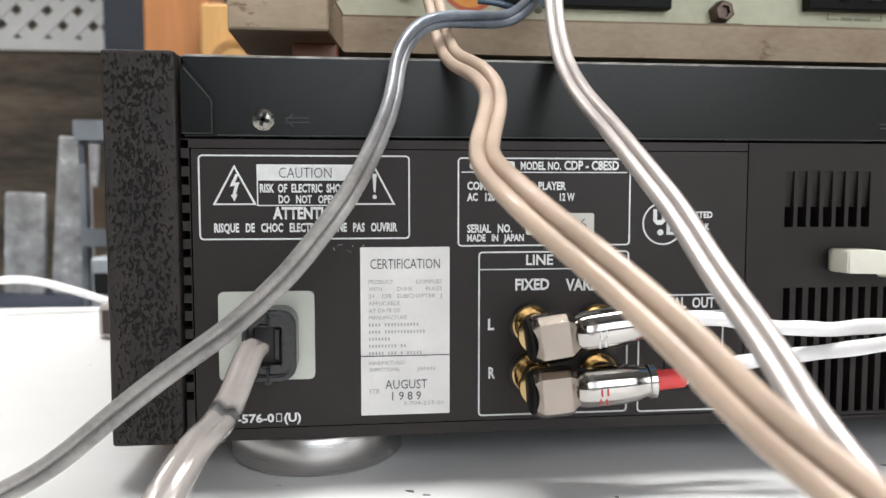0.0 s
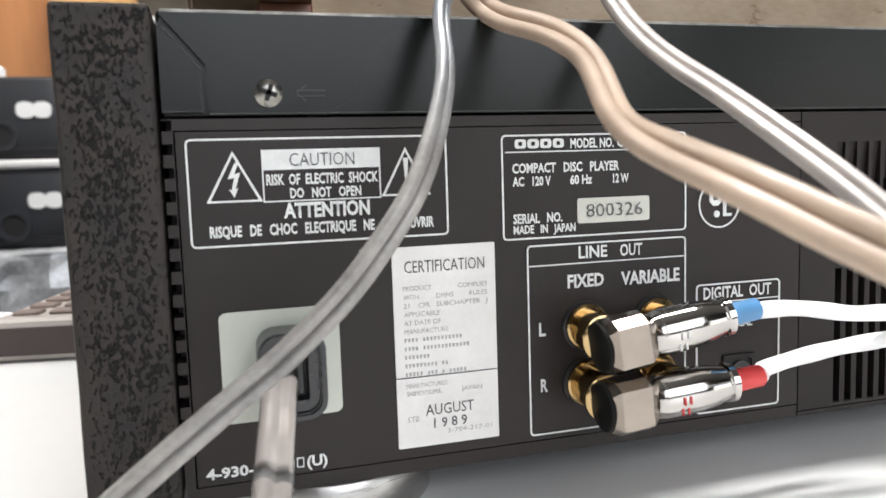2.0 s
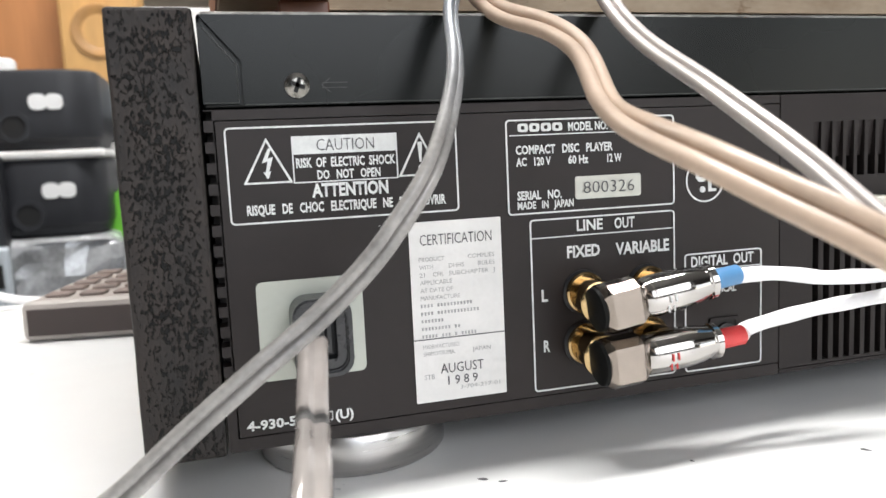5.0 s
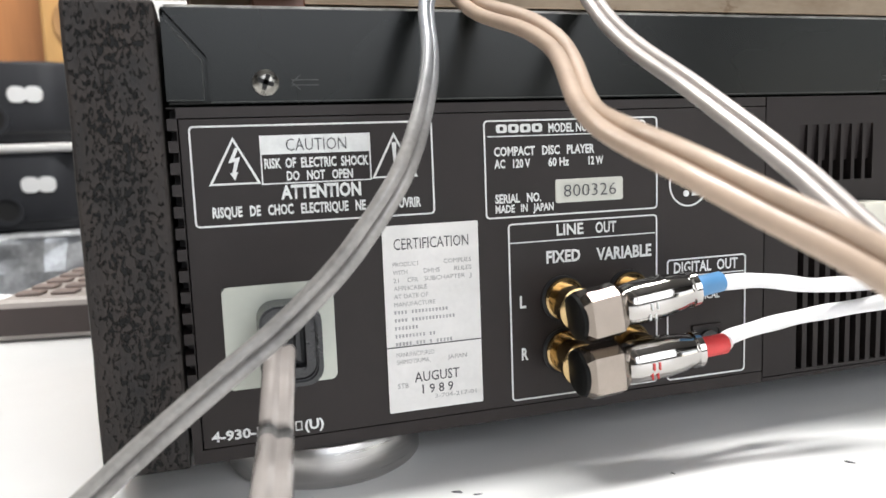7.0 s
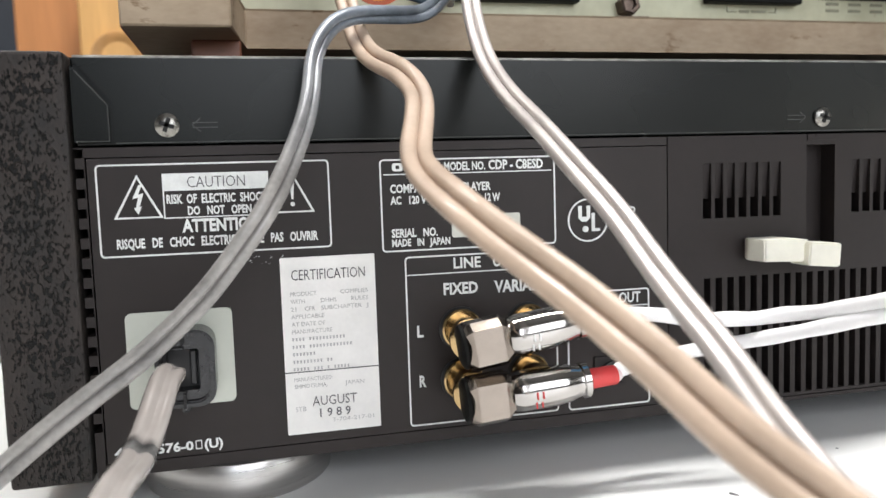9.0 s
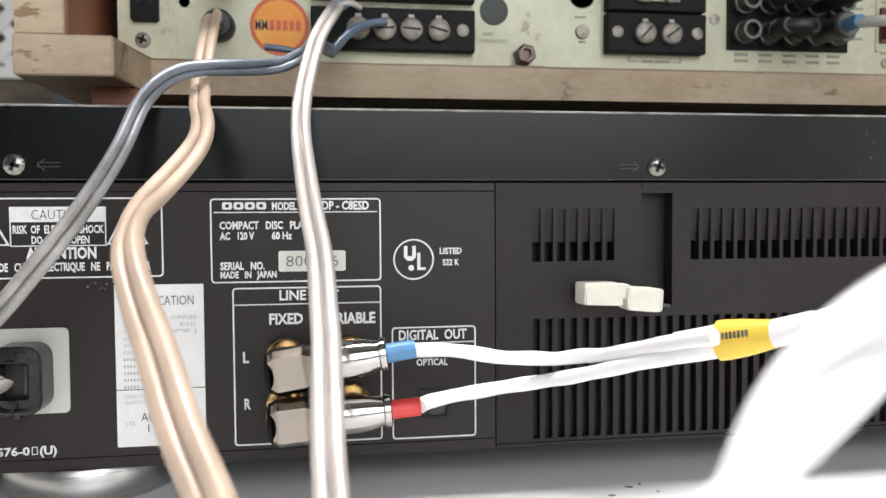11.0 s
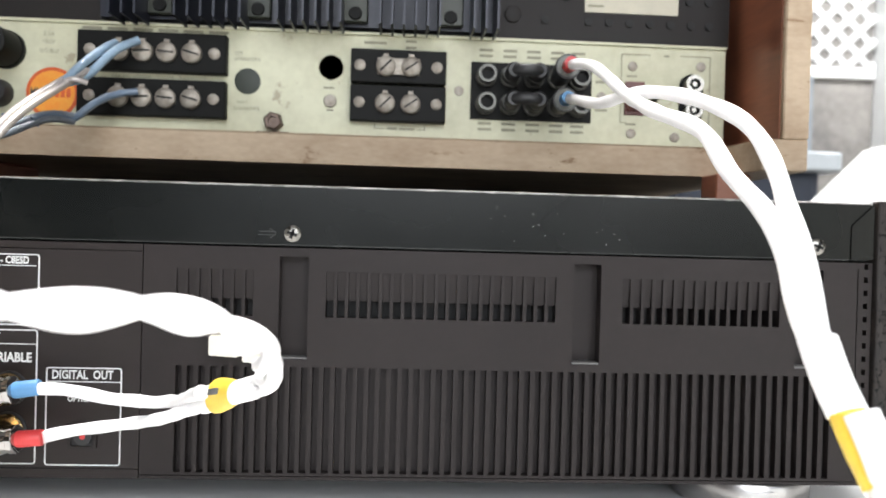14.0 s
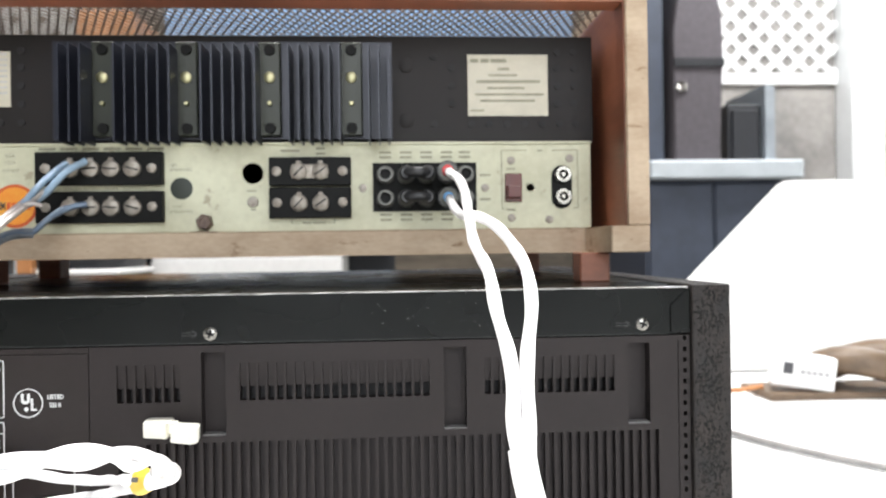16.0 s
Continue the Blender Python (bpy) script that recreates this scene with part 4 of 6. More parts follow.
disc(0.0914, 0.1622, 0.0118, 0.0003, STICKER_RED, "round_sticker", rec, "round orange inspection sticker", 40, taper=1.0)
disc(0.0914, 0.1622, 0.0102, 0.0005, STICKER, "round_sticker_face", rec, "", 40, taper=1.0)
text("MM", 0.0818, 0.0866, 0.1602, 0.0042, panel, INK_DARK, YP - 0.0007, 0.01)
bars([(0.0875 + k * 0.0026, 0.0893 + k * 0.0026, 0.1602, 0.1642) for k in range(5)], panel, STICKER_RED, YP - 0.0008)


def terminal_strip(x0, x1, z0, z1, xs, ends, link=False, dull=SCREW_DULL):
    st = part("terminal_strip", B(x0, x1, YP - 0.0052, YP, z0, z1, bevel=0.0004), TERM_BLACK, rec, "black bakelite screw-terminal strip")
    zc = (z0 + z1) / 2
    for x in ends:
        disc(x, zc, 0.0026, 0.0010, dull, "rivet", st, y=YP - 0.0052)
    for x in xs:
        bm = bmesh.new()
        lathe(bm, (x, YP - 0.0050, zc - 0.0003), (0, -1, 0), [(0, 0.0046), (0.0012, 0.0048), (0.0026, 0.0045), (0.0034, 0.0034)], 18)
        s = part("terminal_screw", bm, dull, st, smooth=True)
        part("slot", box(bmesh.new(), -0.0036, 0.0036, -0.0002, 0.0004, -0.0004, 0.0004, m=pose(x, YP - 0.0085, zc - 0.0003, 0, -55 + 900 * x % 70, 0)), DARK, s)
        part("terminal_lug", B(x - 0.0012, x + 0.0012, YP - 0.0066, YP - 0.0052, zc + 0.0034, zc + 0.0056), dull, st)
    if link:
        part("link_plate", B(xs[0] - 0.004, xs[-1] + 0.004, YP - 0.0066, YP - 0.0056, zc - 0.0042, zc + 0.0036, bevel=0.0003), dull, st)
    return st


terminal_strip(0.1040, 0.1708, 0.1728, 0.1908, (0.1228, 0.1335, 0.1442, 0.1555), (0.1098, 0.1655))
terminal_strip(0.1040, 0.1708, 0.1525, 0.1695, (0.1228, 0.1335, 0.1442, 0.1555), (0.1098, 0.1655))
text("MAIN  COM.  COM.  REMOTE", 0.1180, 0.1610, 0.1704, 0.0016, panel, INK_BROWN, Y)
text("LEFT", 0.1735, 0.1775, 0.1830, 0.0016, panel, INK_BROWN, Y)
text("SPEAKERS", 0.1735, 0.1855, 0.1805, 0.0016, panel, INK_BROWN, Y)
text("RIGHT", 0.1752, 0.1800, 0.1604, 0.0016, panel, INK_BROWN, Y)
text("SPEAKERS", 0.1735, 0.1855, 0.1576, 0.0016, panel, INK_BROWN, Y)
bars([(0.1040 + k * 0.0115, 0.1130 + k * 0.0115, 0.1922, 0.1936) for k in range(6)], panel, INK_BROWN, Y)
disc(0.1798, 0.1710, 0.0060, 0.0006, HOLE_GREEN, "dark_plug", rec)
disc(0.2183, 0.1790, 0.0058, 0.0, DARK, "round_hole", rec)
disc(0.2183, 0.1632, 0.0030, 0.0012, SCREW_DULL, "ground_screw", rec)
bars([(0.2168, 0.2198, 0.1586, 0.1594), (0.2150, 0.2200, 0.1690, 0.1698)], panel, INK_BROWN, Y)
bm = bmesh.new()
lathe(bm, (0.1925, YP + 0.0006, 0.1523), (0, -1, 0), [(0, 0.0046), (0.0055, 0.0044), (0.0062, 0.0036), (0.0062, 0.0024), (0.0045, 0.0022)], 6)
part("hex_bolt", bm, RUSTY, rec)
part("rusty_washer_strip", B(0.1855, 0.2000, 0.0788, 0.0796, 0.1464, 0.1472), BOARD_BROWN, rec)
terminal_strip(0.2278, 0.2722, 0.1718, 0.1873, (0.2440, 0.2558), (0.2320, 0.2678), True)
terminal_strip(0.2278, 0.2722, 0.1540, 0.1708, (0.2440, 0.2558), (0.2320, 0.2678))
bm = bmesh.new()
box(bm, 0.2390, 0.2395, Y, Y + 0.0004, 0.1512, 0.1534)
box(bm, 0.2625, 0.2630, Y, Y + 0.0004, 0.1512, 0.1534)
box(bm, 0.2390, 0.2440, Y, Y + 0.0004, 0.1510, 0.1514)
box(bm, 0.2590, 0.2630, Y, Y + 0.0004, 0.1510, 0.1514)
part("printed_bracket", bm, INK_BROWN, panel)
bars([(0.2450, 0.2500, 0.1508, 0.1520), (0.2508, 0.2580, 0.1508, 0.1520), (0.2335, 0.2440, 0.1908, 0.1920), (0.2530, 0.2580, 0.1890, 0.1902), (0.2530, 0.2580, 0.1920, 0.1932)], panel, INK_BROWN, Y)

# Phono socket block with shorting links and two plugs.
blk = part("socket_block", B(0.2842, 0.3420, YP - 0.0010, YP, 0.1572, 0.1842), TERM_BLACK, rec, "black phono socket block")
COLS = (0.2912, 0.3026, 0.3140, 0.3254, 0.3355)
for x in COLS:
    for z in (0.1773, 0.1643):
        bm = bmesh.new()
        lathe(bm, (x, YP - 0.0008, z), (0, -1, 0), [(0, 0.0050), (0.0030, 0.0050), (0.0034, 0.0042), (0.0090, 0.0042), (0.0090, 0.0030), (0.0060, 0.0030)], 22, cap=False)
        so = part("phono_socket", bm, JACK_GREY, blk, smooth=True)
        bm = bmesh.new()
        lathe(bm, (x, YP - 0.0008, z), (0, -1, 0), [(0, 0.0030), (0.0064, 0.0030)], 18)
        part("socket_core", bm, TERM_BLACK, so)
for z in (0.1773, 0.1643):
    lk = thing("shorting_link", (0.308, YP - 0.009, z), "black moulded shorting link between two sockets", "link", "shorting links")
    for x in COLS[1:3]:
        bm = bmesh.new()
        lathe(bm, (x, YP - 0.0088, z), (0, -1, 0), [(0, 0.0036), (0.0080, 0.0040), (0.0100, 0.0030)], 18)
        part("link_plug", bm, RUBBER, lk, smooth=True)
    bm = bmesh.new()
    sweep(bm, spline([(COLS[1], YP - 0.0165, z), (COLS[1] + 0.003, YP - 0.0195, z), (COLS[2] - 0.003, YP - 0.0195, z), (COLS[2], YP - 0.0165, z)], 0.001), circle(0.0028, 12), (0, 0, 1))
    part("bridge", bm, RUBBER, lk, smooth=True)
for z, sl, xe in ((0.1773, SLEEVE_RED, 0.3236), (0.1643, SLEEVE_BLUE, 0.3244)):
    pg = thing("phono_plug", (0.3254, YP - 0.01, z), "black phono plug with a coloured sleeve in the receiver", "plug", "phono plugs in the receiver")
    a = Vector((0.3254, YP - 0.0085, z))
    b = Vector((xe, 0.052 if z > 0.17 else 0.060, z - 0.001))
    d = (b - a).normalized()
    L = (b - a).length
    bm = bmesh.new()
    lathe(bm, a, d, [(0, 0.0046), (L * 0.3, 0.0050), (L * 0.7, 0.0050), (L * 0.92, 0.0056), (L, 0.0054)], 24)
    part("barrel", bm, RUBBER, pg, smooth=True)
    bm = bmesh.new()
    lathe(bm, b - d * 0.0008, d, [(0, 0.0048), (0.0016, 0.0048), (0.0016, 0.0036)], 24)
    part("end_ring", bm, JACK_GREY, pg, smooth=True)
    bm = bmesh.new()
    lathe(bm, b, d, [(0, 0.0029), (0.0088, 0.0027)], 18)
    part("sleeve", bm, sl, pg, smooth=True)
bars([(x - 0.0032, x + 0.0032, z, z + 0.0012) for x in COLS for z in (0.1868, 0.1895, 0.1548, 0.1520)], panel, INK_BROWN, Y)

# Right end: grommets, slide switch, twin socket.
for x, z in ((0.2786, 0.1703), (0.3470, 0.1700), (0.3618, 0.1852), (0.3618, 0.1530), (0.3952, 0.1862), (0.3832, 0.1518)):
    disc(x, z, 0.0023, 0.0006, SCREW_DULL, "rivet", rec)
bm = bmesh.new()
for x0, x1, z0, z1 in ((0.3562, 0.3567, 0.1580, 0.1912), (0.3562, 0.3705, 0.1907, 0.1912), (0.3850, 0.4000, 0.1907, 0.1912), (0.3995, 0.4000, 0.1580, 0.1912), (0.3562, 0.3595, 0.1580, 0.1584), (0.3968, 0.4000, 0.1580, 0.1584)):
    box(bm, x0, x1, Y, Y + 0.0004, z0, z1)
part("printed_bracket", bm, INK_BROWN, panel)
bars([(0.3592, 0.3640, 0.1800, 0.1810), (0.3592, 0.3640, 0.1570, 0.1580), (0.3770, 0.3795, 0.1902, 0.1912), (0.3440, 0.3500, 0.1765, 0.1777), (0.3440, 0.3500, 0.1630, 0.1642)], panel, INK_BROWN, Y)
sw = part("slide_switch", B(0.3582, 0.3678, YP - 0.0012, YP, 0.1618, 0.1778, bevel=0.0003), SWITCH_RED, rec, "oxblood red slide switch")
part("switch_knob", B(0.3592, 0.3668, YP - 0.0052, YP - 0.0012, 0.1640, 0.1708, bevel=0.0004), SWITCH_RED, sw)
disc(0.3725, 0.1700, 0.0022, 0.0, DARK, "round_hole", rec)
bm = bmesh.new()
prism(bm, rounded(0.3848, 0.3962, 0.1580, 0.1822, 0.0055), YP - 0.0012, YP)
tw = part("twin_socket", bm, TERM_BLACK, rec)
for z in (0.1768, 0.1645):
    bm = bmesh.new()
    lathe(bm, (0.3905, YP - 0.0010, z), (0, -1, 0), [(0, 0.0044), (0.0050, 0.0042), (0.0050, 0.0026), (0.0020, 0.0026)], 22, cap=False)
    part("phono_socket", bm, SCREW, tw, smooth=True)
    bm = bmesh.new()
    lathe(bm, (0.3905, YP - 0.0010, z), (0, -1, 0), [(0, 0.0012), (0.0045, 0.0012)], 12)
    part("socket_pin", bm, SCREW, tw)

# ---- cords and cables ----


def cord(name, pts, width, thick, mat, label, side=(1, 0, 0), turn=None, scale=None):
    root = thing(name, pts[len(pts) // 2], label, "cable")
    path = spline(pts, 0.0018, 14)
    r = thick / 2
    for s in (1, -1):
        bm = bmesh.new()
        oval = []
        for k in range(22):
            ca, sa = math.cos(2 * math.pi * k / 22), math.sin(2 * math.pi * k / 22)
            oval.append((s * width / 4 + math.copysign(abs(ca) ** 0.72, ca) * width * 0.246, math.copysign(abs(sa) ** 0.86, sa) * r))
        sweep(bm, path, oval, side, turn, scale)
        part("core", bm, mat, root, smooth=True)
    bm = bmesh.new()
    sweep(bm, path, [(-r * 0.8, -r * 0.25), (r * 0.8, -r * 0.25), (r * 0.8, r * 0.25), (-r * 0.8, r * 0.25)], side, turn, scale)
    part("web", bm, mat, root)
    return root


C1 = [(0.112, 0.058, 0.1468), (0.108, 0.0474, 0.1464), (0.1043, 0.0375, 0.1426), (0.0959, 0.0268, 0.1352), (0.0848, 0.0155, 0.132), (0.0755, 0.0076, 0.1304), (0.0671, 0.0013, 0.1281), (0.0614, -0.0049, 0.1222), (0.058, -0.0112, 0.1145), (0.0572, -0.0178, 0.1071), (0.0545, -0.0248, 0.0982), (0.0509, -0.0303, 0.0902), (0.0465, -0.0354, 0.0816), (0.0423, -0.0384, 0.0754), (0.0371, -0.0384, 0.0688), (0.032, -0.0389, 0.0622), (0.0263, -0.0382, 0.0569), (0.0189, -0.0375, 0.0499), (0.0088, -0.0388, 0.0431), (-0.0003, -0.0396, 0.0364), (-0.0107, -0.0387, 0.0281), (-0.0223, -0.0385, 0.0186), (-0.039, -0.0388, 0.0104), (-0.0596, -0.0421, 0.005), (-0.09, -0.05, 0.0022), (-0.15, -0.06, 0.002)]
C2 = [(0.0675, 0.082, 0.1612), (0.0692, 0.0586, 0.159), (0.0704, 0.0405, 0.1491), (0.0715, 0.0218, 0.1367), (0.072, 0.0107, 0.126), (0.0737, -0.0039, 0.1171), (0.0776, -0.0232, 0.1107), (0.079, -0.0378, 0.1034), (0.076, -0.0496, 0.0958), (0.0728, -0.0605, 0.0896), (0.072, -0.0727, 0.0852), (0.0744, -0.0904, 0.0793), (0.0783, -0.1018, 0.0738), (0.0815, -0.1105, 0.0701), (0.0845, -0.1165, 0.0662), (0.0872, -0.1229, 0.0627), (0.0893, -0.1286, 0.0595), (0.0911, -0.1321, 0.056), (0.0935, -0.1363, 0.0535), (0.0956, -0.1396, 0.0514), (0.0981, -0.1464, 0.0487), (0.1005, -0.1577, 0.0439), (0.105, -0.18, 0.03), (0.11, -0.2, 0.015), (0.12, -0.225, 0.004), (0.14, -0.29, 0.003)]
C3 = [(0.1169, 0.0569, 0.1676), (0.108, 0.0213, 0.1446), (0.1045, 0.0047, 0.1293), (0.1029, -0.0112, 0.1154), (0.1034, -0.0262, 0.1051), (0.1048, -0.0427, 0.0961), (0.1066, -0.06, 0.0857), (0.1086, -0.0734, 0.0768), (0.1093, -0.087, 0.0674), (0.11, -0.097, 0.0611), (0.1098, -0.1071, 0.056), (0.1101, -0.1128, 0.0516), (0.11, -0.1192, 0.0477), (0.1105, -0.1249, 0.0449), (0.111, -0.14, 0.0366), (0.1121, -0.16, 0.0253), (0.115, -0.19, 0.009), (0.12, -0.22, 0.003), (0.13, -0.29, 0.0025)]
C4 = [(0.0225, -0.0085, 0.0392), (0.0203, -0.0155, 0.0408), (0.0193, -0.0228, 0.0377), (0.0176, -0.0326, 0.0322), (0.0161, -0.0448, 0.0292), (0.0147, -0.0562, 0.0295), (0.0128, -0.0696, 0.0268), (0.0093, -0.0837, 0.0203), (0.0029, -0.0994, 0.0119), (-0.0096, -0.1198, 0.0061), (-0.04, -0.17, 0.004), (-0.06, -0.26, 0.004)]
cord("speaker_cord", C1, 0.0053, 0.00268, PVC_BLUE, "blue-grey clear two-core speaker cord hanging over the player", None, lambda s: -0.95 * min(1.0, max(0.0, (s - 0.10) / 0.08)) * min(1.0, max(0.0, (0.50 - s) / 0.22)))
cord("tan_power_cord", C2, 0.0064, 0.0032, PVC_TAN, "tan rubber two-core cord sagging towards the table", None)
cord("speaker_cord", C3, 0.0056, 0.00285, PVC_SILVER, "silvery clear two-core speaker cord hanging over the player", None)

# Wires of the speaker cords at the terminal strips.


def wire(name, pts, r, mat, label, parent=None):
    bm = bmesh.new()
    sweep(bm, spline(pts, 0.0012), circle(r, 10), (0.3, 0.5, 0.8))
    if parent:
        return part(name, bm, mat, parent, smooth=True)
    return solid(name, bm, mat, label, "wire", smooth=True)


wire("terminal_wire", [(0.1125, 0.045, 0.1590), (0.118, 0.056, 0.1650), (0.126, 0.066, 0.1785), (0.1335, 0.073, 0.1850)], 0.0019, WIRE_BLUE, "light blue insulated wire screwed to the upper strip")
wire("terminal_wire", [(0.1140, 0.045, 0.1602), (0.117, 0.055, 0.1700), (0.121, 0.066, 0.1790), (0.1235, 0.073, 0.1835)], 0.0018, WIRE_BLUE, "light blue insulated wire screwed to the upper strip")
wire("terminal_wire", [C1[2], C1[1], C1[0], (0.118, 0.063, 0.1540), (0.126, 0.070, 0.1602), (0.1335, 0.0735, 0.1622)], 0.0016, WIRE_DARK, "slate blue insulated wire screwed to the lower strip")
wire("terminal_wire", [C1[2], C1[1], C1[0], (0.116, 0.062, 0.1515), (0.120, 0.069, 0.1580), (0.1235, 0.0735, 0.1605)], 0.0015, WIRE_DARK, "slate blue insulated wire screwed to the lower strip")
wire("loose_wire", [(0.1140, 0.044, 0.1596), (0.118, 0.043, 0.1612), (0.1225, 0.046, 0.1600)], 0.0012, PVC_SILVER, "short trimmed silvery wire end beside the cord")
wire("loose_wire", [(0.1030, 0.0475, 0.1425), (0.096, 0.046, 0.1445), (0.0885, 0.047, 0.1455)], 0.0012, WIRE_DARK, "short trimmed slate wire end beside the cord")

# Mains cord with its moulded plug.
power = thing("mains_lead", (0.022, -0.01, 0.04), "smoky clear mains lead with a black moulded plug in the inlet", "power cord")
pp = spline(C4, 0.0018, 8)
sheath = [(a, b * (0.78 + 0.22 * min(1.0, abs(a) / 0.0016))) for a, b in twin(0.0072, 0.0042)]
bm = bmesh.new()
sweep(bm, pp, sheath, (1, 0, -0.35), scale=lambda s: min(1.0, math.sqrt(0.15 + s / 0.025)))
part("sheath", bm, PVC_POWER, power, "smoky clear two-core sheath", smooth=True)
k = int(len(pp) * 0.125)
bm = bmesh.new()
sweep(bm, pp[k:k + 3], [(a * 1.012, b * 1.02) for a, b in sheath], (1, 0, -0.35))
part("dark_band", bm, BAND_GREY, power, "faded grey printed band", smooth=True)
bm = bmesh.new()
ring_plate(bm, rounded(0.0165, 0.0308, 0.0300, 0.0494, 0.0042), rounded(0.0180, 0.0293, 0.0316, 0.0478, 0.0034), -0.0092, 0.0040)
ring_plate(bm, rounded(0.0169, 0.0304, 0.0304, 0.0490, 0.0040), rounded(0.0177, 0.0296, 0.0312, 0.0482, 0.0035), -0.0100, -0.0090)
part("plug_rim", bm, PLUG_BLACK, power, "glossy black moulded plug rim", smooth=True)
bm = bmesh.new()
prism(bm, rounded(0.0180, 0.0293, 0.0316, 0.0478, 0.0034), -0.0040, 0.0040)
part("plug_body", bm, RUBBER, power, "black rubber plug body")
bm = bmesh.new()
ring_plate(bm, rounded(0.0182, 0.0292, 0.0318, 0.0476, 0.0030), rounded(0.0192, 0.0270, 0.0342, 0.0446, 0.0006), -0.0084, -0.0038)
box(bm, 0.0206, 0.0236, -0.0092, -0.0080, 0.0444, 0.0454, bevel=0.0003)
box(bm, 0.0214, 0.0238, -0.0090, -0.0080, 0.0334, 0.0343, bevel=0.0003)
part("plug_frame", bm, PLUG_BLACK, power, "black frame round the cord opening")
bm = bmesh.new()
box(bm, 0.0246, 0.0262, -0.0066, -0.0038, 0.0350, 0.0438, bevel=0.0003)
part("plug_rib", bm, RUBBER, power)
bm = bmesh.new()
box(bm, 0.0229, 0.0235, -0.0103, -0.0099, 0.0458, 0.0494)
box(bm, 0.0229, 0.0235, -0.0103, -0.0099, 0.0302, 0.0334)
part("plug_seam", bm, DARK, power, "black parting seam")
bm = bmesh.new()
box(bm, 0.0223, 0.0243, -0.0088, 0.0, 0.0286, 0.0303, bevel=0.0004)
part("plug_latch", bm, PLUG_BLACK, power)

# ---- white interconnect with chrome plugs ----


def elbow(p, q, mark_mat, sleeve, zj):
    """A right-angled phono plug: a faceted head over the socket, and a barrel towards q."""
    p, q = Vector(p), Vector(q)
    d = (q - p).normalized()
    tilt = math.degrees(math.atan2(d.z, d.x))
    root = thing("phono_plug", p, "chrome right-angled phono plug in the line-out socket", "plug", "phono plugs in the player")
    bm = bmesh.new()
    # The head lies along x: a round body with flats cut at the front, above and below, and a black cap on its free end.
    outline = [(-0.0052, -0.0040), (-0.0040, -0.0056), (-0.0012, -0.0064), (0.0030, -0.0064), (0.0058, -0.0047), (0.0058, 0.0047), (0.0030, 0.0064), (-0.0012, 0.0064), (-0.0040, 0.0056), (-0.0052, 0.0040)]
    rings = []
    # The facets run out in a turned chamfer towards the barrel.
    for x, reach in ((-0.0056, 0.0058), (-0.0048, 0.0065), (-0.0038, 0.0080), (0.0040, 0.0080), (0.0050, 0.0066), (0.0060, 0.0058), (0.0066, 0.0053)):
        rings.append([bm.verts.new((x, -u * min(1.0, reach / math.hypot(u, v)), v * min(1.0, reach / math.hypot(u, v)))) for u, v in outline])
    for ra, rb in zip(rings[:-1], rings[1:]):
        for k in range(len(ra)):
            bm.faces.new((ra[k], ra[(k + 1) % len(ra)], rb[(k + 1) % len(ra)], rb[k]))
    bm.faces.new(rings[0])
    bm.faces.new(rings[-1][::-1])
    turn_m = Matrix.Translation(p) @ pose(0, 0, 0, 0, -tilt, 0)
    bmesh.ops.transform(bm, matrix=turn_m, verts=bm.verts)
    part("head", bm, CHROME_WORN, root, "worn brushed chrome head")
    bm = bmesh.new()
    lathe(bm, p - d * 0.0066, d, [(0, 0.0052), (0.0004, 0.0058), (0.0012, 0.0060)], 36)
    part("end_cap", bm, TERM_BLACK, root, "black end cap", smooth=True)
    bm = bmesh.new()
    lathe(bm, p + Vector((-0.0022, 0.0045, 0)), (0, 1, 0), [(0, 0.0050), (0.0004, 0.0057), (0.0016, 0.0057), (0.0020, 0.0051), (0.0020, 0.0043)], 32)
    part("collar", bm, GOLD, root, "thin gold-plated collar ring", smooth=True)
    bm = bmesh.new()
    lathe(bm, p + Vector((-0.0022, 0.0062, 0)), (0, 1, 0), [(0, 0.0043), (0.0062, 0.0043)], 24)
    part("shell", bm, GOLD, root, smooth=True)
    bm = bmesh.new()
    L = (q - p).length
    lathe(bm, p + d * 0.0064, d, [(0, 0.0046), (0.0010, 0.0051), (0.0030, 0.0055), (L - 0.0160, 0.0055), (L - 0.0120, 0.0051), (L - 0.0092, 0.0043), (L - 0.0086, 0.0043), (L - 0.0082, 0.0048), (L - 0.0066, 0.0048), (L - 0.0062, 0.0042)], 40)
    part("barrel", bm, CHROME, root, "polished chrome barrel", smooth=True)
    bm = bmesh.new()
    lathe(bm, q - d * 0.0006, d, [(0, 0.0028), (0.0086, 0.0027), (0.0090, 0.0024)], 20)
    part("sleeve", bm, sleeve, root, smooth=True)
    c = p + d * 0.0128
    for j, (dz, h) in enumerate(((-0.0030, 0.0019), (-0.0004, 0.0019))):
        bm = bmesh.new()
        for s in (-0.0008, 0.0008):
            box(bm, s - 0.0002, s + 0.0002, -0.0004, 0.0, -h / 2, h / 2, m=Matrix.Translation(c + Vector((0, -math.sqrt(max(0, 0.0055 ** 2 - dz ** 2)), dz))) @ pose(0, 0, 0, 0, -tilt, 0))
        part("maker_mark", bm, mark_mat, root)


elbow((0.0990, -0.0152, 0.0415), (0.1262, -0.0165, 0.0455), INK_WHITE, SLEEVE_BLUE, 0)
elbow((0.0995, -0.0152, 0.0268), (0.1275, -0.0165, 0.0292), SLEEVE_RED, SLEEVE_RED, 0)

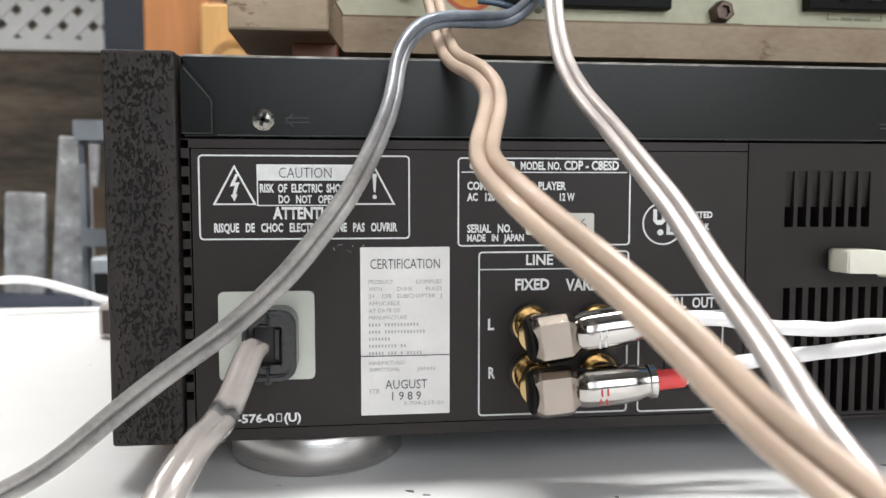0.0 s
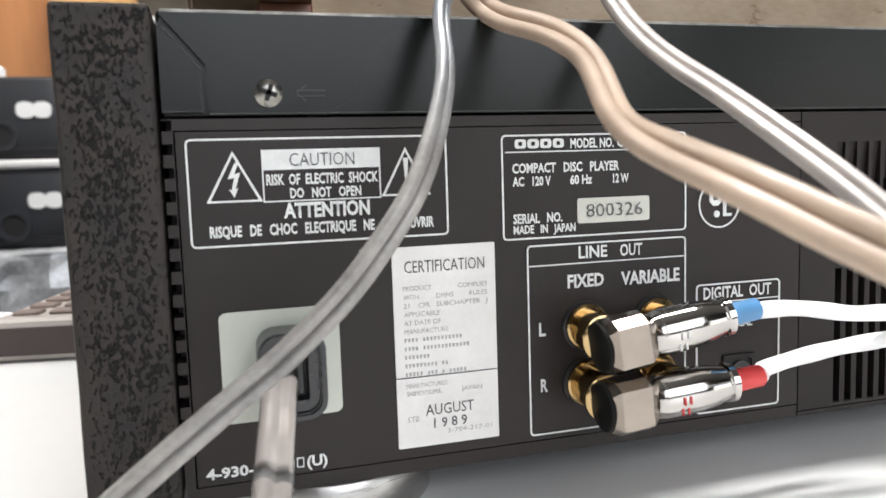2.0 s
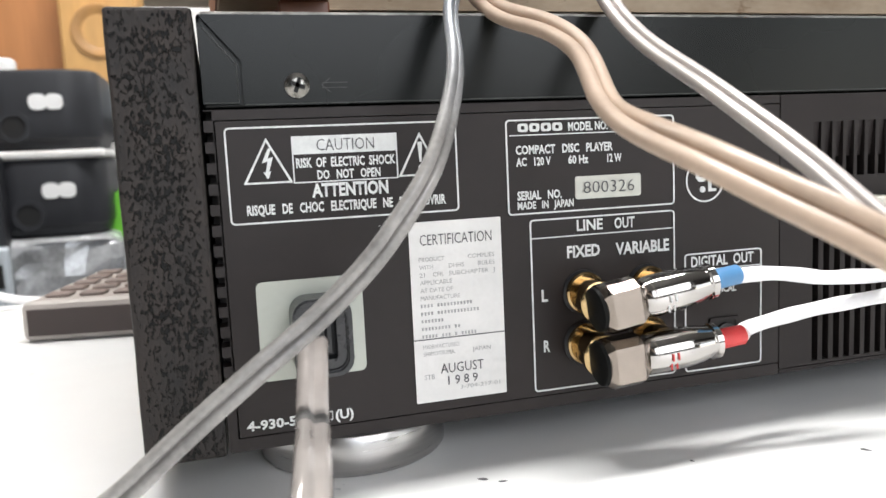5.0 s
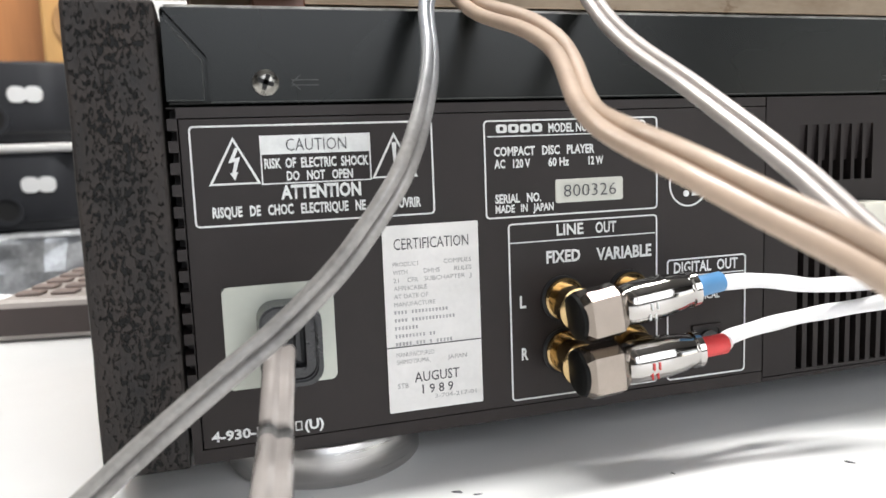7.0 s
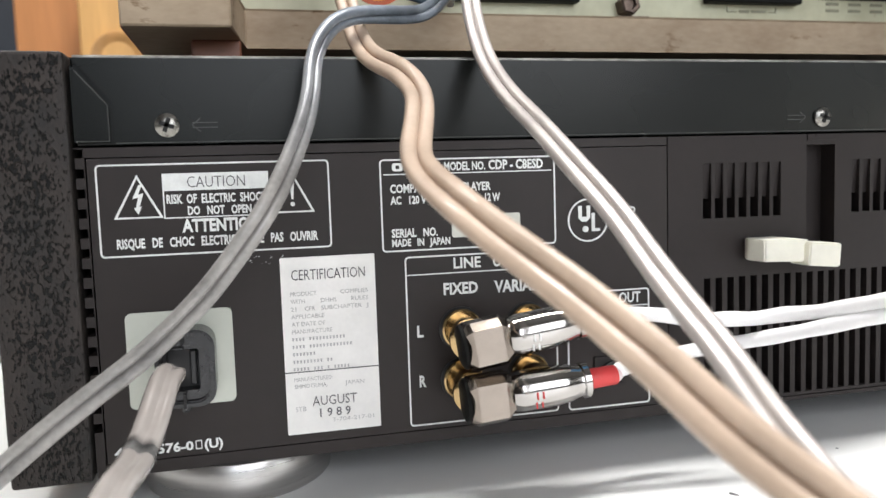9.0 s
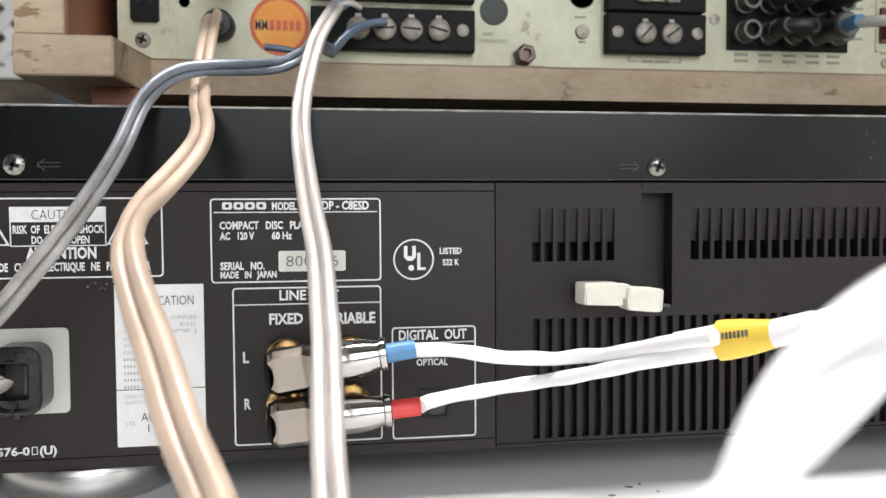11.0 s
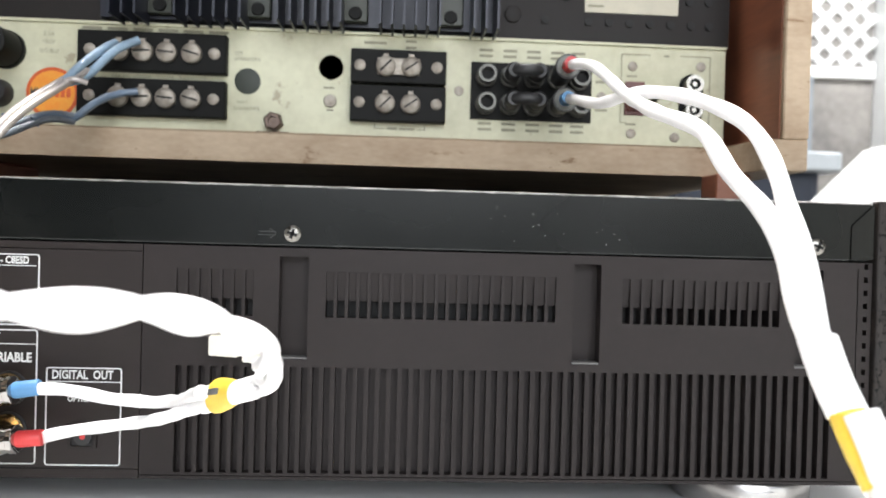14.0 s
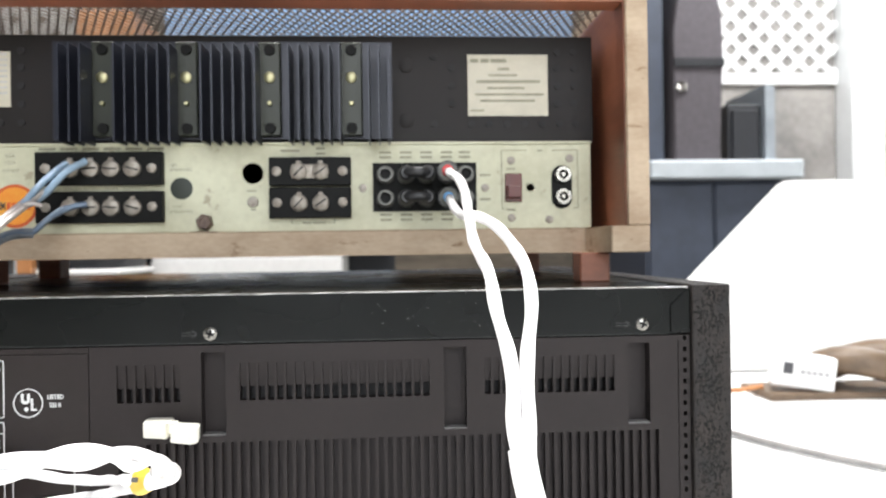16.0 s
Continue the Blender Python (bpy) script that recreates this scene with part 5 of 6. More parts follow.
WL = [(0.1345, -0.017, 0.0462), (0.1421, -0.0185, 0.0465), (0.1507, -0.0198, 0.0455), (0.1591, -0.021, 0.044), (0.1672, -0.0222, 0.0439), (0.1747, -0.024, 0.0436), (0.18, -0.0277, 0.0451), (0.1855, -0.0364, 0.0468), (0.1915, -0.0479, 0.0506), (0.1967, -0.0594, 0.054), (0.1999, -0.0669, 0.0559)]
WR = [(0.1357, -0.017, 0.0298), (0.1357, -0.0148, 0.0305), (0.1385, -0.0136, 0.0303), (0.1447, -0.0142, 0.0318), (0.1527, -0.014, 0.0328), (0.1619, -0.0163, 0.0346), (0.1709, -0.0221, 0.037), (0.1799, -0.0317, 0.0406), (0.1889, -0.0442, 0.0455), (0.1975, -0.0568, 0.0501), (0.2035, -0.0645, 0.053)]
lead = thing("white_interconnect", (0.2, -0.06, 0.05), "white twisted two-core interconnect with a yellow marker sleeve", "cable")
for P in (WL, WR):
    bm = bmesh.new()
    sweep(bm, spline(P, 0.0018), circle(0.00205, 14), (0, 1, 0.4), scale=lambda s: 1.0 + 0.05 * math.sin(s * 40))
    part("strand", bm, PVC_WHITE, lead, smooth=True)


def sleeve_run(P, prof, mat, name, root, label="", scale=None):
    bm = bmesh.new()
    sweep(bm, spline(P, 0.0015), prof, (0.2, 0.3, 1.0), scale=scale)
    return part(name, bm, mat, root, label, smooth=True)


oval = [(a * 1.35, b) for a, b in circle(0.0031, 18)]
sleeve_run([(0.1975, -0.0520, 0.0508), (0.2010, -0.0582, 0.0527), (0.2040, -0.0635, 0.0545)], oval, PVC_WHITE, "clear_shrink", lead)
yel = sleeve_run([(0.2036, -0.0628, 0.0543), (0.2070, -0.0685, 0.0558), (0.2105, -0.0740, 0.0574)], [(a * 1.2, b * 1.2) for a, b in oval], SLEEVE_YELLOW, "marker_sleeve", lead, "yellow heat-shrink marker sleeve", lambda s: 1.0 - 0.34 * s ** 1.6)
along = Vector((0.0069, -0.0112, 0.0031)).normalized()
across = Vector((0.2, 0.3, 1.0))
across = (across - along * across.dot(along)).normalized()
facing = along.cross(across)
if facing.y > 0:
    facing = -facing
bm = bmesh.new()
stamp = Matrix((along, facing, across)).transposed().to_4x4()
stamp.translation = Vector((0.2066, -0.0678, 0.0556)) + facing * 0.00345
for k in range(7):
    box(bm, -0.0033 + k * 0.0010, -0.0030 + k * 0.0010, -0.0002, 0.0006, -0.0008, 0.0008, m=stamp)
part("unreadable_print", bm, INK_STAMP, yel)
sleeve_run([(0.2098, -0.0732, 0.0571), (0.2135, -0.0770, 0.0588), (0.2170, -0.0800, 0.0602)], oval, PVC_WHITE, "clear_shrink", lead, scale=lambda s: 0.78)


def twisted(P, root, r, off, half_turn, phase=0.0, slower=0.0, knot=0.0):
    c = spline(P, 0.0012)
    dist = [0.0]
    for a, b in zip(c[:-1], c[1:]):
        dist.append(dist[-1] + (b - a).length)
    for ph in (0.0, math.pi):
        pts = []
        for i, p in enumerate(c):
            t = (c[min(i + 1, len(c) - 1)] - c[max(i - 1, 0)]).normalized()
            u = Vector((0, 0, 1)) - t * t.z
            u.normalize()
            w = t.cross(u)
            a = ph + phase + math.pi * dist[i] / (half_turn + slower * dist[i] / dist[-1])
            ease = min(1.0, 0.45 + dist[i] / 0.02) * (1.0 + 0.75 * knot * max(0.0, 1.0 - abs(dist[i] - 0.049) / 0.010))
            pts.append(p + (u * math.cos(a) + w * math.sin(a)) * off * ease)
        bm = bmesh.new()
        sweep(bm, pts, circle(r, 14), (0, 0.3, 1.0))
        part("strand", bm, PVC_WHITE, root, smooth=True)


twisted([(0.214, -0.0785, 0.0595), (0.2182, -0.0818, 0.061), (0.2212, -0.0886, 0.0638), (0.2232, -0.0964, 0.0663), (0.224, -0.1085, 0.0715), (0.225, -0.121, 0.0763), (0.2218, -0.1296, 0.0798), (0.2195, -0.1401, 0.0833), (0.2133, -0.1524, 0.0863), (0.2039, -0.165, 0.0873), (0.1953, -0.1725, 0.0883), (0.1851, -0.1779, 0.0875), (0.1753, -0.182, 0.0862), (0.1662, -0.1842, 0.0836), (0.1572, -0.1839, 0.0803), (0.1503, -0.1844, 0.0756), (0.143, -0.1856, 0.0698), (0.1337, -0.1873, 0.0586), (0.122, -0.19, 0.045), (0.112, -0.195, 0.03), (0.105, -0.205, 0.015), (0.098, -0.225, 0.006), (0.09, -0.27, 0.0055)], lead, 0.0018, 0.00165, 0.0160, 1.94, 0.006, 0.5)

lead2 = thing("white_interconnect", (0.328, -0.15, 0.08), "white twisted two-core interconnect hanging from the receiver sockets", "cable")
W1 = [(0.3235, 0.044, 0.1752), (0.3237, 0.0332, 0.173), (0.3262, 0.0203, 0.1696), (0.3277, 0.0032, 0.1617), (0.3263, -0.0289, 0.1484), (0.3248, -0.061, 0.1379), (0.3262, -0.0927, 0.1279), (0.3263, -0.1097, 0.116), (0.3274, -0.1261, 0.1058), (0.3272, -0.135, 0.0967), (0.3261, -0.1405, 0.0896), (0.3268, -0.1446, 0.0831)]
W2 = [(0.3245, 0.052, 0.1622), (0.324, 0.0378, 0.1593), (0.3254, 0.0033, 0.1517), (0.3293, -0.0297, 0.1493), (0.3343, -0.0548, 0.1441), (0.3376, -0.0825, 0.1345), (0.3386, -0.0957, 0.1272), (0.3374, -0.1085, 0.1175), (0.3336, -0.1224, 0.1069), (0.3312, -0.1338, 0.0977), (0.331, -0.1376, 0.0899), (0.3302, -0.1405, 0.0841)]
for P in (W1, W2):
    bm = bmesh.new()
    sweep(bm, spline(P + [(0.3283, -0.1512, 0.0742)], 0.0020), circle(0.00215, 14), (1, 0.2, 0.2), scale=lambda s: 1.0 + 0.06 * math.sin(s * 55))
    part("strand", bm, PVC_WHITE, lead2, smooth=True)
oval2 = [(a * 1.45, b) for a, b in circle(0.0023, 18)]


def sleeve2(P, k, mat, name, label=""):
    bm = bmesh.new()
    sweep(bm, spline(P, 0.0015), [(a * k, b * k) for a, b in oval2], (1, 0, 0))
    return part(name, bm, mat, lead2, label, smooth=True)
sleeve2([(0.3274, -0.1460, 0.0832), (0.3280, -0.1500, 0.0765), (0.3289, -0.1535, 0.0715)], 1.12, PVC_WHITE, "clear_shrink")
sleeve2([(0.3288, -0.1532, 0.0720), (0.3299, -0.1562, 0.0665), (0.3316, -0.1590, 0.0610)], 1.0, SLEEVE_YELLOW, "marker_sleeve", "yellow heat-shrink marker sleeve")
sleeve2([(0.3297, -0.1560, 0.0722), (0.3308, -0.1588, 0.0672), (0.3318, -0.1608, 0.0625)], 0.95, PVC_WHITE, "paper_flag")
twisted([(0.3312, -0.1585, 0.0620), (0.3325, -0.163, 0.053), (0.334, -0.170, 0.040), (0.337, -0.182, 0.024), (0.342, -0.200, 0.010), (0.352, -0.225, 0.0058), (0.38, -0.28, 0.0055)], lead2, 0.0023, 0.0021, 0.0125)

# ---- background ----


def lattice(x0, x1, z0, z1, y, pitch, w, name, label):
    """A diagonal garden lattice of crossing slats."""
    root = thing(name, (x0, y, z0), label, "lattice")
    part("bottom_rail", B(x0, x1, y - 0.012, y + 0.007, z0 - 0.03, z0 + 0.01), LATTICE, root)
    H = z1 - z0
    for s in (1, -1):
        k = -int(H / pitch) - 1
        while x0 + k * pitch < x1 + H:
            a = x0 + k * pitch if s > 0 else x0 + k * pitch + H
            pa, pb = Vector((a, z0)), Vector((a + s * H, z1))
            d = pb - pa
            lo, hi = 0.0, 1.0
            t0, t1 = sorted(((x0 - pa.x) / d.x, (x1 - pa.x) / d.x))
            lo, hi = max(lo, t0), min(hi, t1)
            if hi - lo > 0.02:
                p, q = pa + d * lo, pa + d * hi
                n = Vector((-d.y, d.x)).normalized() * w / 2
                bm = bmesh.new()
                o = -0.008 if s > 0 else 0.0
                prism(bm, [tuple(v) for v in (p - n, q - n, q + n, p + n)], y + o, y + o + 0.007)
                part("slat", bm, LATTICE, root)
            k += 1
    return root


lattice(-1.5, -0.84, 0.615, 1.45, 2.693, 0.103, 0.043, "garden_lattice", "white diagonal garden lattice across the window")
lattice(1.437, 1.995, 0.774, 1.42, 2.492, 0.088, 0.024, "garden_lattice", "white diagonal garden lattice across the bright window")
solid("window_post", B(2.005, 2.13, 2.40, 2.69, -0.76, 1.70, bevel=0.005), LATTICE, "white painted window post", "post")
solid("partition_east", B(2.13, 2.21, 1.2, 2.69, -0.76, 1.71), WALL_WHITE, kind="structure")
solid("stone_pier", B(1.44, 2.004, 2.50, 2.69, -0.76, 1.50, bevel=0.01), STONE_GREY, "rough grey stone pier behind the lattice", "pier")

# Speakers and shelf behind the right end.


def cabinet(name, x0, x1, y0, y1, z0, z1, mat, label, front=None, trim=None):
    root = thing(name, ((x0 + x1) / 2, (y0 + y1) / 2, z0), label, "loudspeaker")
    part("box", B(x0, x1, y0, y1, z0, z1, bevel=0.006, seg=2), mat, root)
    if front:
        part("grille", B(x0 + 0.012, x1 - 0.012, y0 - 0.012, y0, z0 + 0.02, z1 - 0.02, bevel=0.004), front, root)
    return root


cab = thing("tower_speaker", (1.25, 2.1, 0.42), "plum-grey tower loudspeaker with a slanted top", "loudspeaker")
bm = bmesh.new()
prism(bm, [(1.178, 0.40), (1.325, 0.40), (1.335, 0.72), (1.335, 0.86), (1.31, 0.97), (1.20, 0.97), (1.178, 0.80)], 2.0, 2.2)
bmesh.ops.bevel(bm, geom=list(bm.edges), offset=0.006, segments=1, affect="EDGES")
part("box", bm, SPK_GREY, cab)
part("dividing_band", B(1.178, 1.337, 1.992, 2.0, 0.695, 0.72), SPK_BLACK, cab)
bm = bmesh.new()
lathe(bm, (1.200, 2.002, 0.63), (0, -1, 0), [(0, 0.022), (0.012, 0.016), (0.016, 0.006)], 18)
part("chrome_dome", bm, CHROME, cab, smooth=True)
part("side_edge", B(1.09, 1.150, 2.02, 2.2, 0.40, 1.10), SPK_BLUE, cab)
cabinet("black_speaker", 1.40, 1.515, 2.12, 2.30, 0.3985, 0.60, SPK_BLACK, "small black loudspeaker on the shelf", SPK_BLACK)
sh = thing("shelf_unit", (1.4, 2.1, 0.0), "pale grey shelf over dark blue cupboard doors", "shelf")
part("shelf_board", B(1.08, 1.568, 1.95, 2.4, 0.34, 0.398, bevel=0.006), SHELF, sh)
part("cupboard", B(1.08, 1.52, 2.0, 2.4, -0.758, 0.34), SPK_BLUE, sh)
part("cupboard_door", B(1.09, 1.29, 1.985, 2.0, -0.6, 0.33, bevel=0.004), SPK_BLUE, sh)
part("cupboard_door", B(1.30, 1.50, 1.985, 2.0, -0.6, 0.33, bevel=0.004), SPK_BLUE, sh)
part("upright", B(1.520, 1.552, 2.10, 2.4, 0.398, 0.66), RACK, sh)

# White enamelled hood behind the right end of the table.
hood = bmesh.new()
prism(hood, [(0.514, 0.0005), (0.7192, 0.2044), (1.20, 0.2060), (1.20, 0.0005)], 0.45, 0.475)
bmesh.ops.bevel(hood, geom=[e for e in hood.edges], offset=0.003, segments=2, affect="EDGES")
solid("white_hood", hood, WHITE_PLASTIC, "white enamelled sloping hood standing on the table", "hood")

# Odds and ends on the right of the table.
bd = solid("leather_strap", B(0.62, 0.80, 0.30, 0.36, 0.0, 0.006, bevel=0.001, m=None), BOARD_BROWN, "flat brown strap lying on the table", "strap")
bm = bmesh.new()
box(bm, -0.026, 0.026, -0.010, 0.010, 0.0, 0.030, bevel=0.002, seg=2, m=pose(0.655, 0.318, 0.0085, 0, 7, -14))
bx = solid("white_carton", bm, WHITE_PLASTIC, "small white carton with a square black mark", "carton")
bm = bmesh.new()
box(bm, -0.018, -0.010, -0.0106, -0.0100, 0.012, 0.022, m=pose(0.655, 0.318, 0.0085, 0, 7, -14))
part("black_mark", bm, INK_DARK, bx)
bm = bmesh.new()
for k in range(5):
    box(bm, -0.004 + k * 0.005, 0.000 + k * 0.005, -0.0106, -0.0100, 0.013, 0.017, m=pose(0.655, 0.318, 0.0085, 0, 7, -14))
part("unreadable_print", bm, INK_PALE, bx)
bm = bmesh.new()
pts = [Vector((0.730 + 0.042 * math.cos(a), 0.335 + 0.030 * math.sin(a), 0.026 + 0.006 * math.sin(a * 2))) for a in (2 * math.pi * i / 40 for i in range(41))]
sweep(bm, pts, [(a, b * 1.3) for a, b in circle(0.0130, 14)], (0, 0, 1))
solid("brown_cable_coil", bm, BOARD_BROWN, "brown leathery coil resting on the strap", "coil", smooth=True)
bm = bmesh.new()
sweep(bm, spline([(0.49, 0.40, 0.003), (0.54, 0.345, 0.0035), (0.60, 0.335, 0.004), (0.625, 0.325, 0.009)], 0.004), circle(0.0022, 10), (0, 0, 1))
solid("orange_wire", bm, ORANGE_WOOD, "thin orange wire lying on the table", "wire", smooth=True)
bm = bmesh.new()
sweep(bm, spline([(0.455, 0.30, 0.003), (0.49, 0.245, 0.003), (0.525, 0.20, 0.003), (0.545, 0.155, 0.003), (0.575, 0.105, 0.003), (0.64, 0.03, 0.003), (0.75, -0.05, 0.003)], 0.004), circle(0.0022, 10), (0, 0, 1))
solid("grey_cable", bm, CABLE_GREY, "grey cable lying across the table", "cable", smooth=True)

# Remote control behind the left end.
rc = thing("remote_control", (-0.07, 0.25, 0.0), "warm grey remote control lying on the table", "remote control")
M0 = pose(-0.060, 0.215, 0.0, 0, 0, -10)
bm = bmesh.new()
box(bm, -0.036, 0.040, 0.0, 0.115, 0.0, 0.020, bevel=0.004, seg=2, m=M0)
part("shell", bm, REMOTE_TOP, rc)
bm = bmesh.new()
box(bm, -0.032, 0.036, -0.0012, 0.0, 0.0035, 0.0165, m=M0)
part("infrared_window", bm, REMOTE_DARK, rc)
for i in range(4):
    for j in range(5):
        bm = bmesh.new()
        box(bm, -0.028 + i * 0.0165, -0.016 + i * 0.0165, 0.012 + j * 0.02, 0.022 + j * 0.02, 0.0198, 0.0218, bevel=0.0006, m=M0)
        part("button", bm, REMOTE_PAD, rc)
bm = bmesh.new()
sweep(bm, spline([(-0.42, 0.20, 0.003), (-0.30, 0.27, 0.006), (-0.22, 0.30, 0.018), (-0.175, 0.315, 0.024), (-0.14, 0.325, 0.014), (-0.115, 0.335, 0.004), (-0.06, 0.34, 0.003), (0.02, 0.345, 0.003)], 0.004), circle(0.0026, 10), (0, 0, 1))
solid("beige_cable", bm, PVC_WHITE, "pale beige cable arching over the table", "cable", smooth=True)

# Lower bench with speakers behind the left end.
solid("side_bench", B(-1.0, 0.05, 0.78, 1.6, -0.17, -0.135), SPK_BLUE, "dark low bench behind the table", "bench")
solid("bench_base", B(-0.98, 0.03, 0.82, 1.58, -0.76, -0.17), SPK_BLUE, "dark closed base under the low bench", "cabinet")


def ported(name, z0, z1, x0, x1, y0, label, shift):
    root = thing(name, ((x0 + x1) / 2, y0 + 0.1, z0), label, "loudspeaker", "stacked black speakers")
    plan = rounded(x0, x1, y0, y0 + 0.2, 0.046, 10)
    bm = bmesh.new()
    cx, cy = (x0 + x1) / 2, y0 + 0.1
    h = z1 - z0
    loops = [[bm.verts.new((cx + (x - cx) * k, cy + (y - cy) * k, z)) for x, y in plan] for z, k in ((z0, 0.86), (z0 + h * 0.04, 0.92), (z0 + h * 0.12, 0.94), (z0 + h * 0.15, 0.98), (z0 + h * 0.25, 1.0), (z1 - 0.006, 1.0), (z1 - 0.002, 0.985), (z1, 0.95))]
    for a, b in zip(loops[:-1], loops[1:]):
        for i in range(len(plan)):
            bm.faces.new((a[i], a[(i + 1) % len(plan)], b[(i + 1) % len(plan)], b[i]))
    bm.faces.new(loops[0][::-1])
    bm.faces.new(loops[-1])
    part("box", bm, SPK_BLACK, root, smooth=True)
    bm = bmesh.new()
    lathe(bm, (x0 + 0.054, y0 + 0.001, z0 + 0.030), (0, -1, 0), [(0, 0.020), (0.004, 0.020), (0.004, 0.014), (0.001, 0.014)], 24, cap=False)
    part("port_ring", bm, SPK_BLACK, root, smooth=True)
    bm = bmesh.new()
    lathe(bm, (x0 + 0.054, y0 + 0.0005, z0 + 0.030), (0, -1, 0), [(0, 0.014), (0.0012, 0.014)], 24)
    part("port_hole", bm, DARK, root)
    zb = z0 + (z1 - z0) * 0.50
    # Two white blobs paint the glare of the chrome badge.
    for k in range(2):
        bm = bmesh.new()
        prism(bm, rounded(x0 + 0.086 + shift + k * 0.019, x0 + 0.107 + shift + k * 0.019, zb, zb + 0.020, 0.008), y0 - 0.0025 + k * 0.0005, y0 + 0.001)
        part("badge", bm, WHITE_PLASTIC, root, "chrome badge with its glare painted white")
    return root


ported("ported_speaker", 0.112, 0.214, -0.291, -0.138, 0.90, "black ported loudspeaker with a chrome badge, upper of a stack", -0.013)
ported("ported_speaker", 0.000, 0.101, -0.285, -0.138, 0.90, "black ported loudspeaker with a chrome badge, lower of a stack", -0.014)
solid("foam_sheet", B(-0.275, -0.135, 0.895, 1.08, 0.1012, 0.1118, bevel=0.003), PAPER, "white packing sheet between the stacked speakers", "packing")
bm = bmesh.new()
box(bm, -0.30, -0.13, 0.88, 1.08, -0.135, 0.0, bevel=0.012, seg=2)
bmesh.ops.subdivide_edges(bm, edges=list(bm.edges), cuts=5, use_grid_fill=True)
for v in bm.verts:
    if -0.12 < v.co.z < -0.005:
        v.co += Vector((noise.noise(v.co * 22), noise.noise(v.co * 22 + Vector((5, 0, 0))), 0)) * 0.013
solid("plastic_bag", bm, BAG, "crumpled silvery plastic bag under the speakers", "bag")
bm = bmesh.new()
lathe(bm, (-0.266, 1.0, 0.2135), (0, 0, 1), [(0, 0.016), (0.002, 0.018), (0.022, 0.018), (0.026, 0.013)], 24)
solid("white_jar", bm, WHITE_PLASTIC, "white plastic jar standing on the speaker", "jar", smooth=True)
solid("orange_box", B(-0.281, -0.258, 0.872, 0.892, 0.106, 0.136, bevel=0.002), ORANGE_WOOD, "small orange box beside the stacked speakers", "box")
solid("box_riser", B(-0.288, -0.252, 0.864, 0.893, -0.135, 0.106, bevel=0.002), SPK_BLACK, "narrow black carton under the orange box", "carton")
ck = thing("grey_clock_radio", (-0.273, 0.845, -0.135), "small grey appliance with a dark display", "appliance")
part("case", B(-0.300, -0.247, 0.832, 0.860, -0.1349, -0.004, bevel=0.003), SHELF, ck)
part("display", B(-0.295, -0.251, 0.830, 0.832, -0.052, -0.024), DARK, ck)
fr = thing("grey_rack", (-0.34, 1.05, -0.135), "pale grey metal rack with papers on it", "rack")
part("post", B(-0.374, -0.365, 1.02, 1.04, -0.135, 0.160), RACK, fr)
part("post", B(-0.312, -0.304, 1.02, 1.04, -0.135, 0.160), RACK, fr)
part("shelf_board", B(-0.374, -0.304, 1.00, 1.10, 0.160, 0.190), RACK, fr)
part("shelf_board", B(-0.365, -0.312, 1.00, 1.10, 0.000, 0.026), RACK, fr)
part("folded_paper", B(-0.352, -0.334, 1.01, 1.08, 0.026, 0.090), BOARD_BROWN, fr)
gw = thing("green_tag", (-0.135, 0.98, -0.03), "lime green plastic tag propped on the bench", "tag")
bm = bmesh.new()
prism(bm, [(-0.150, -0.134), (-0.112, -0.134), (-0.112, -0.01), (-0.150, -0.01)], 1.00, 1.02)
part("holder", bm, SPK_BLACK, gw)
bm = bmesh.new()
prism(bm, [(-0.147, -0.012), (-0.116, -0.014), (-0.113, 0.040), (-0.124, 0.052), (-0.130, 0.058), (-0.136, 0.052), (-0.149, 0.042)], 0.985, 0.999)
part("tag_body", bm, GREEN, gw)
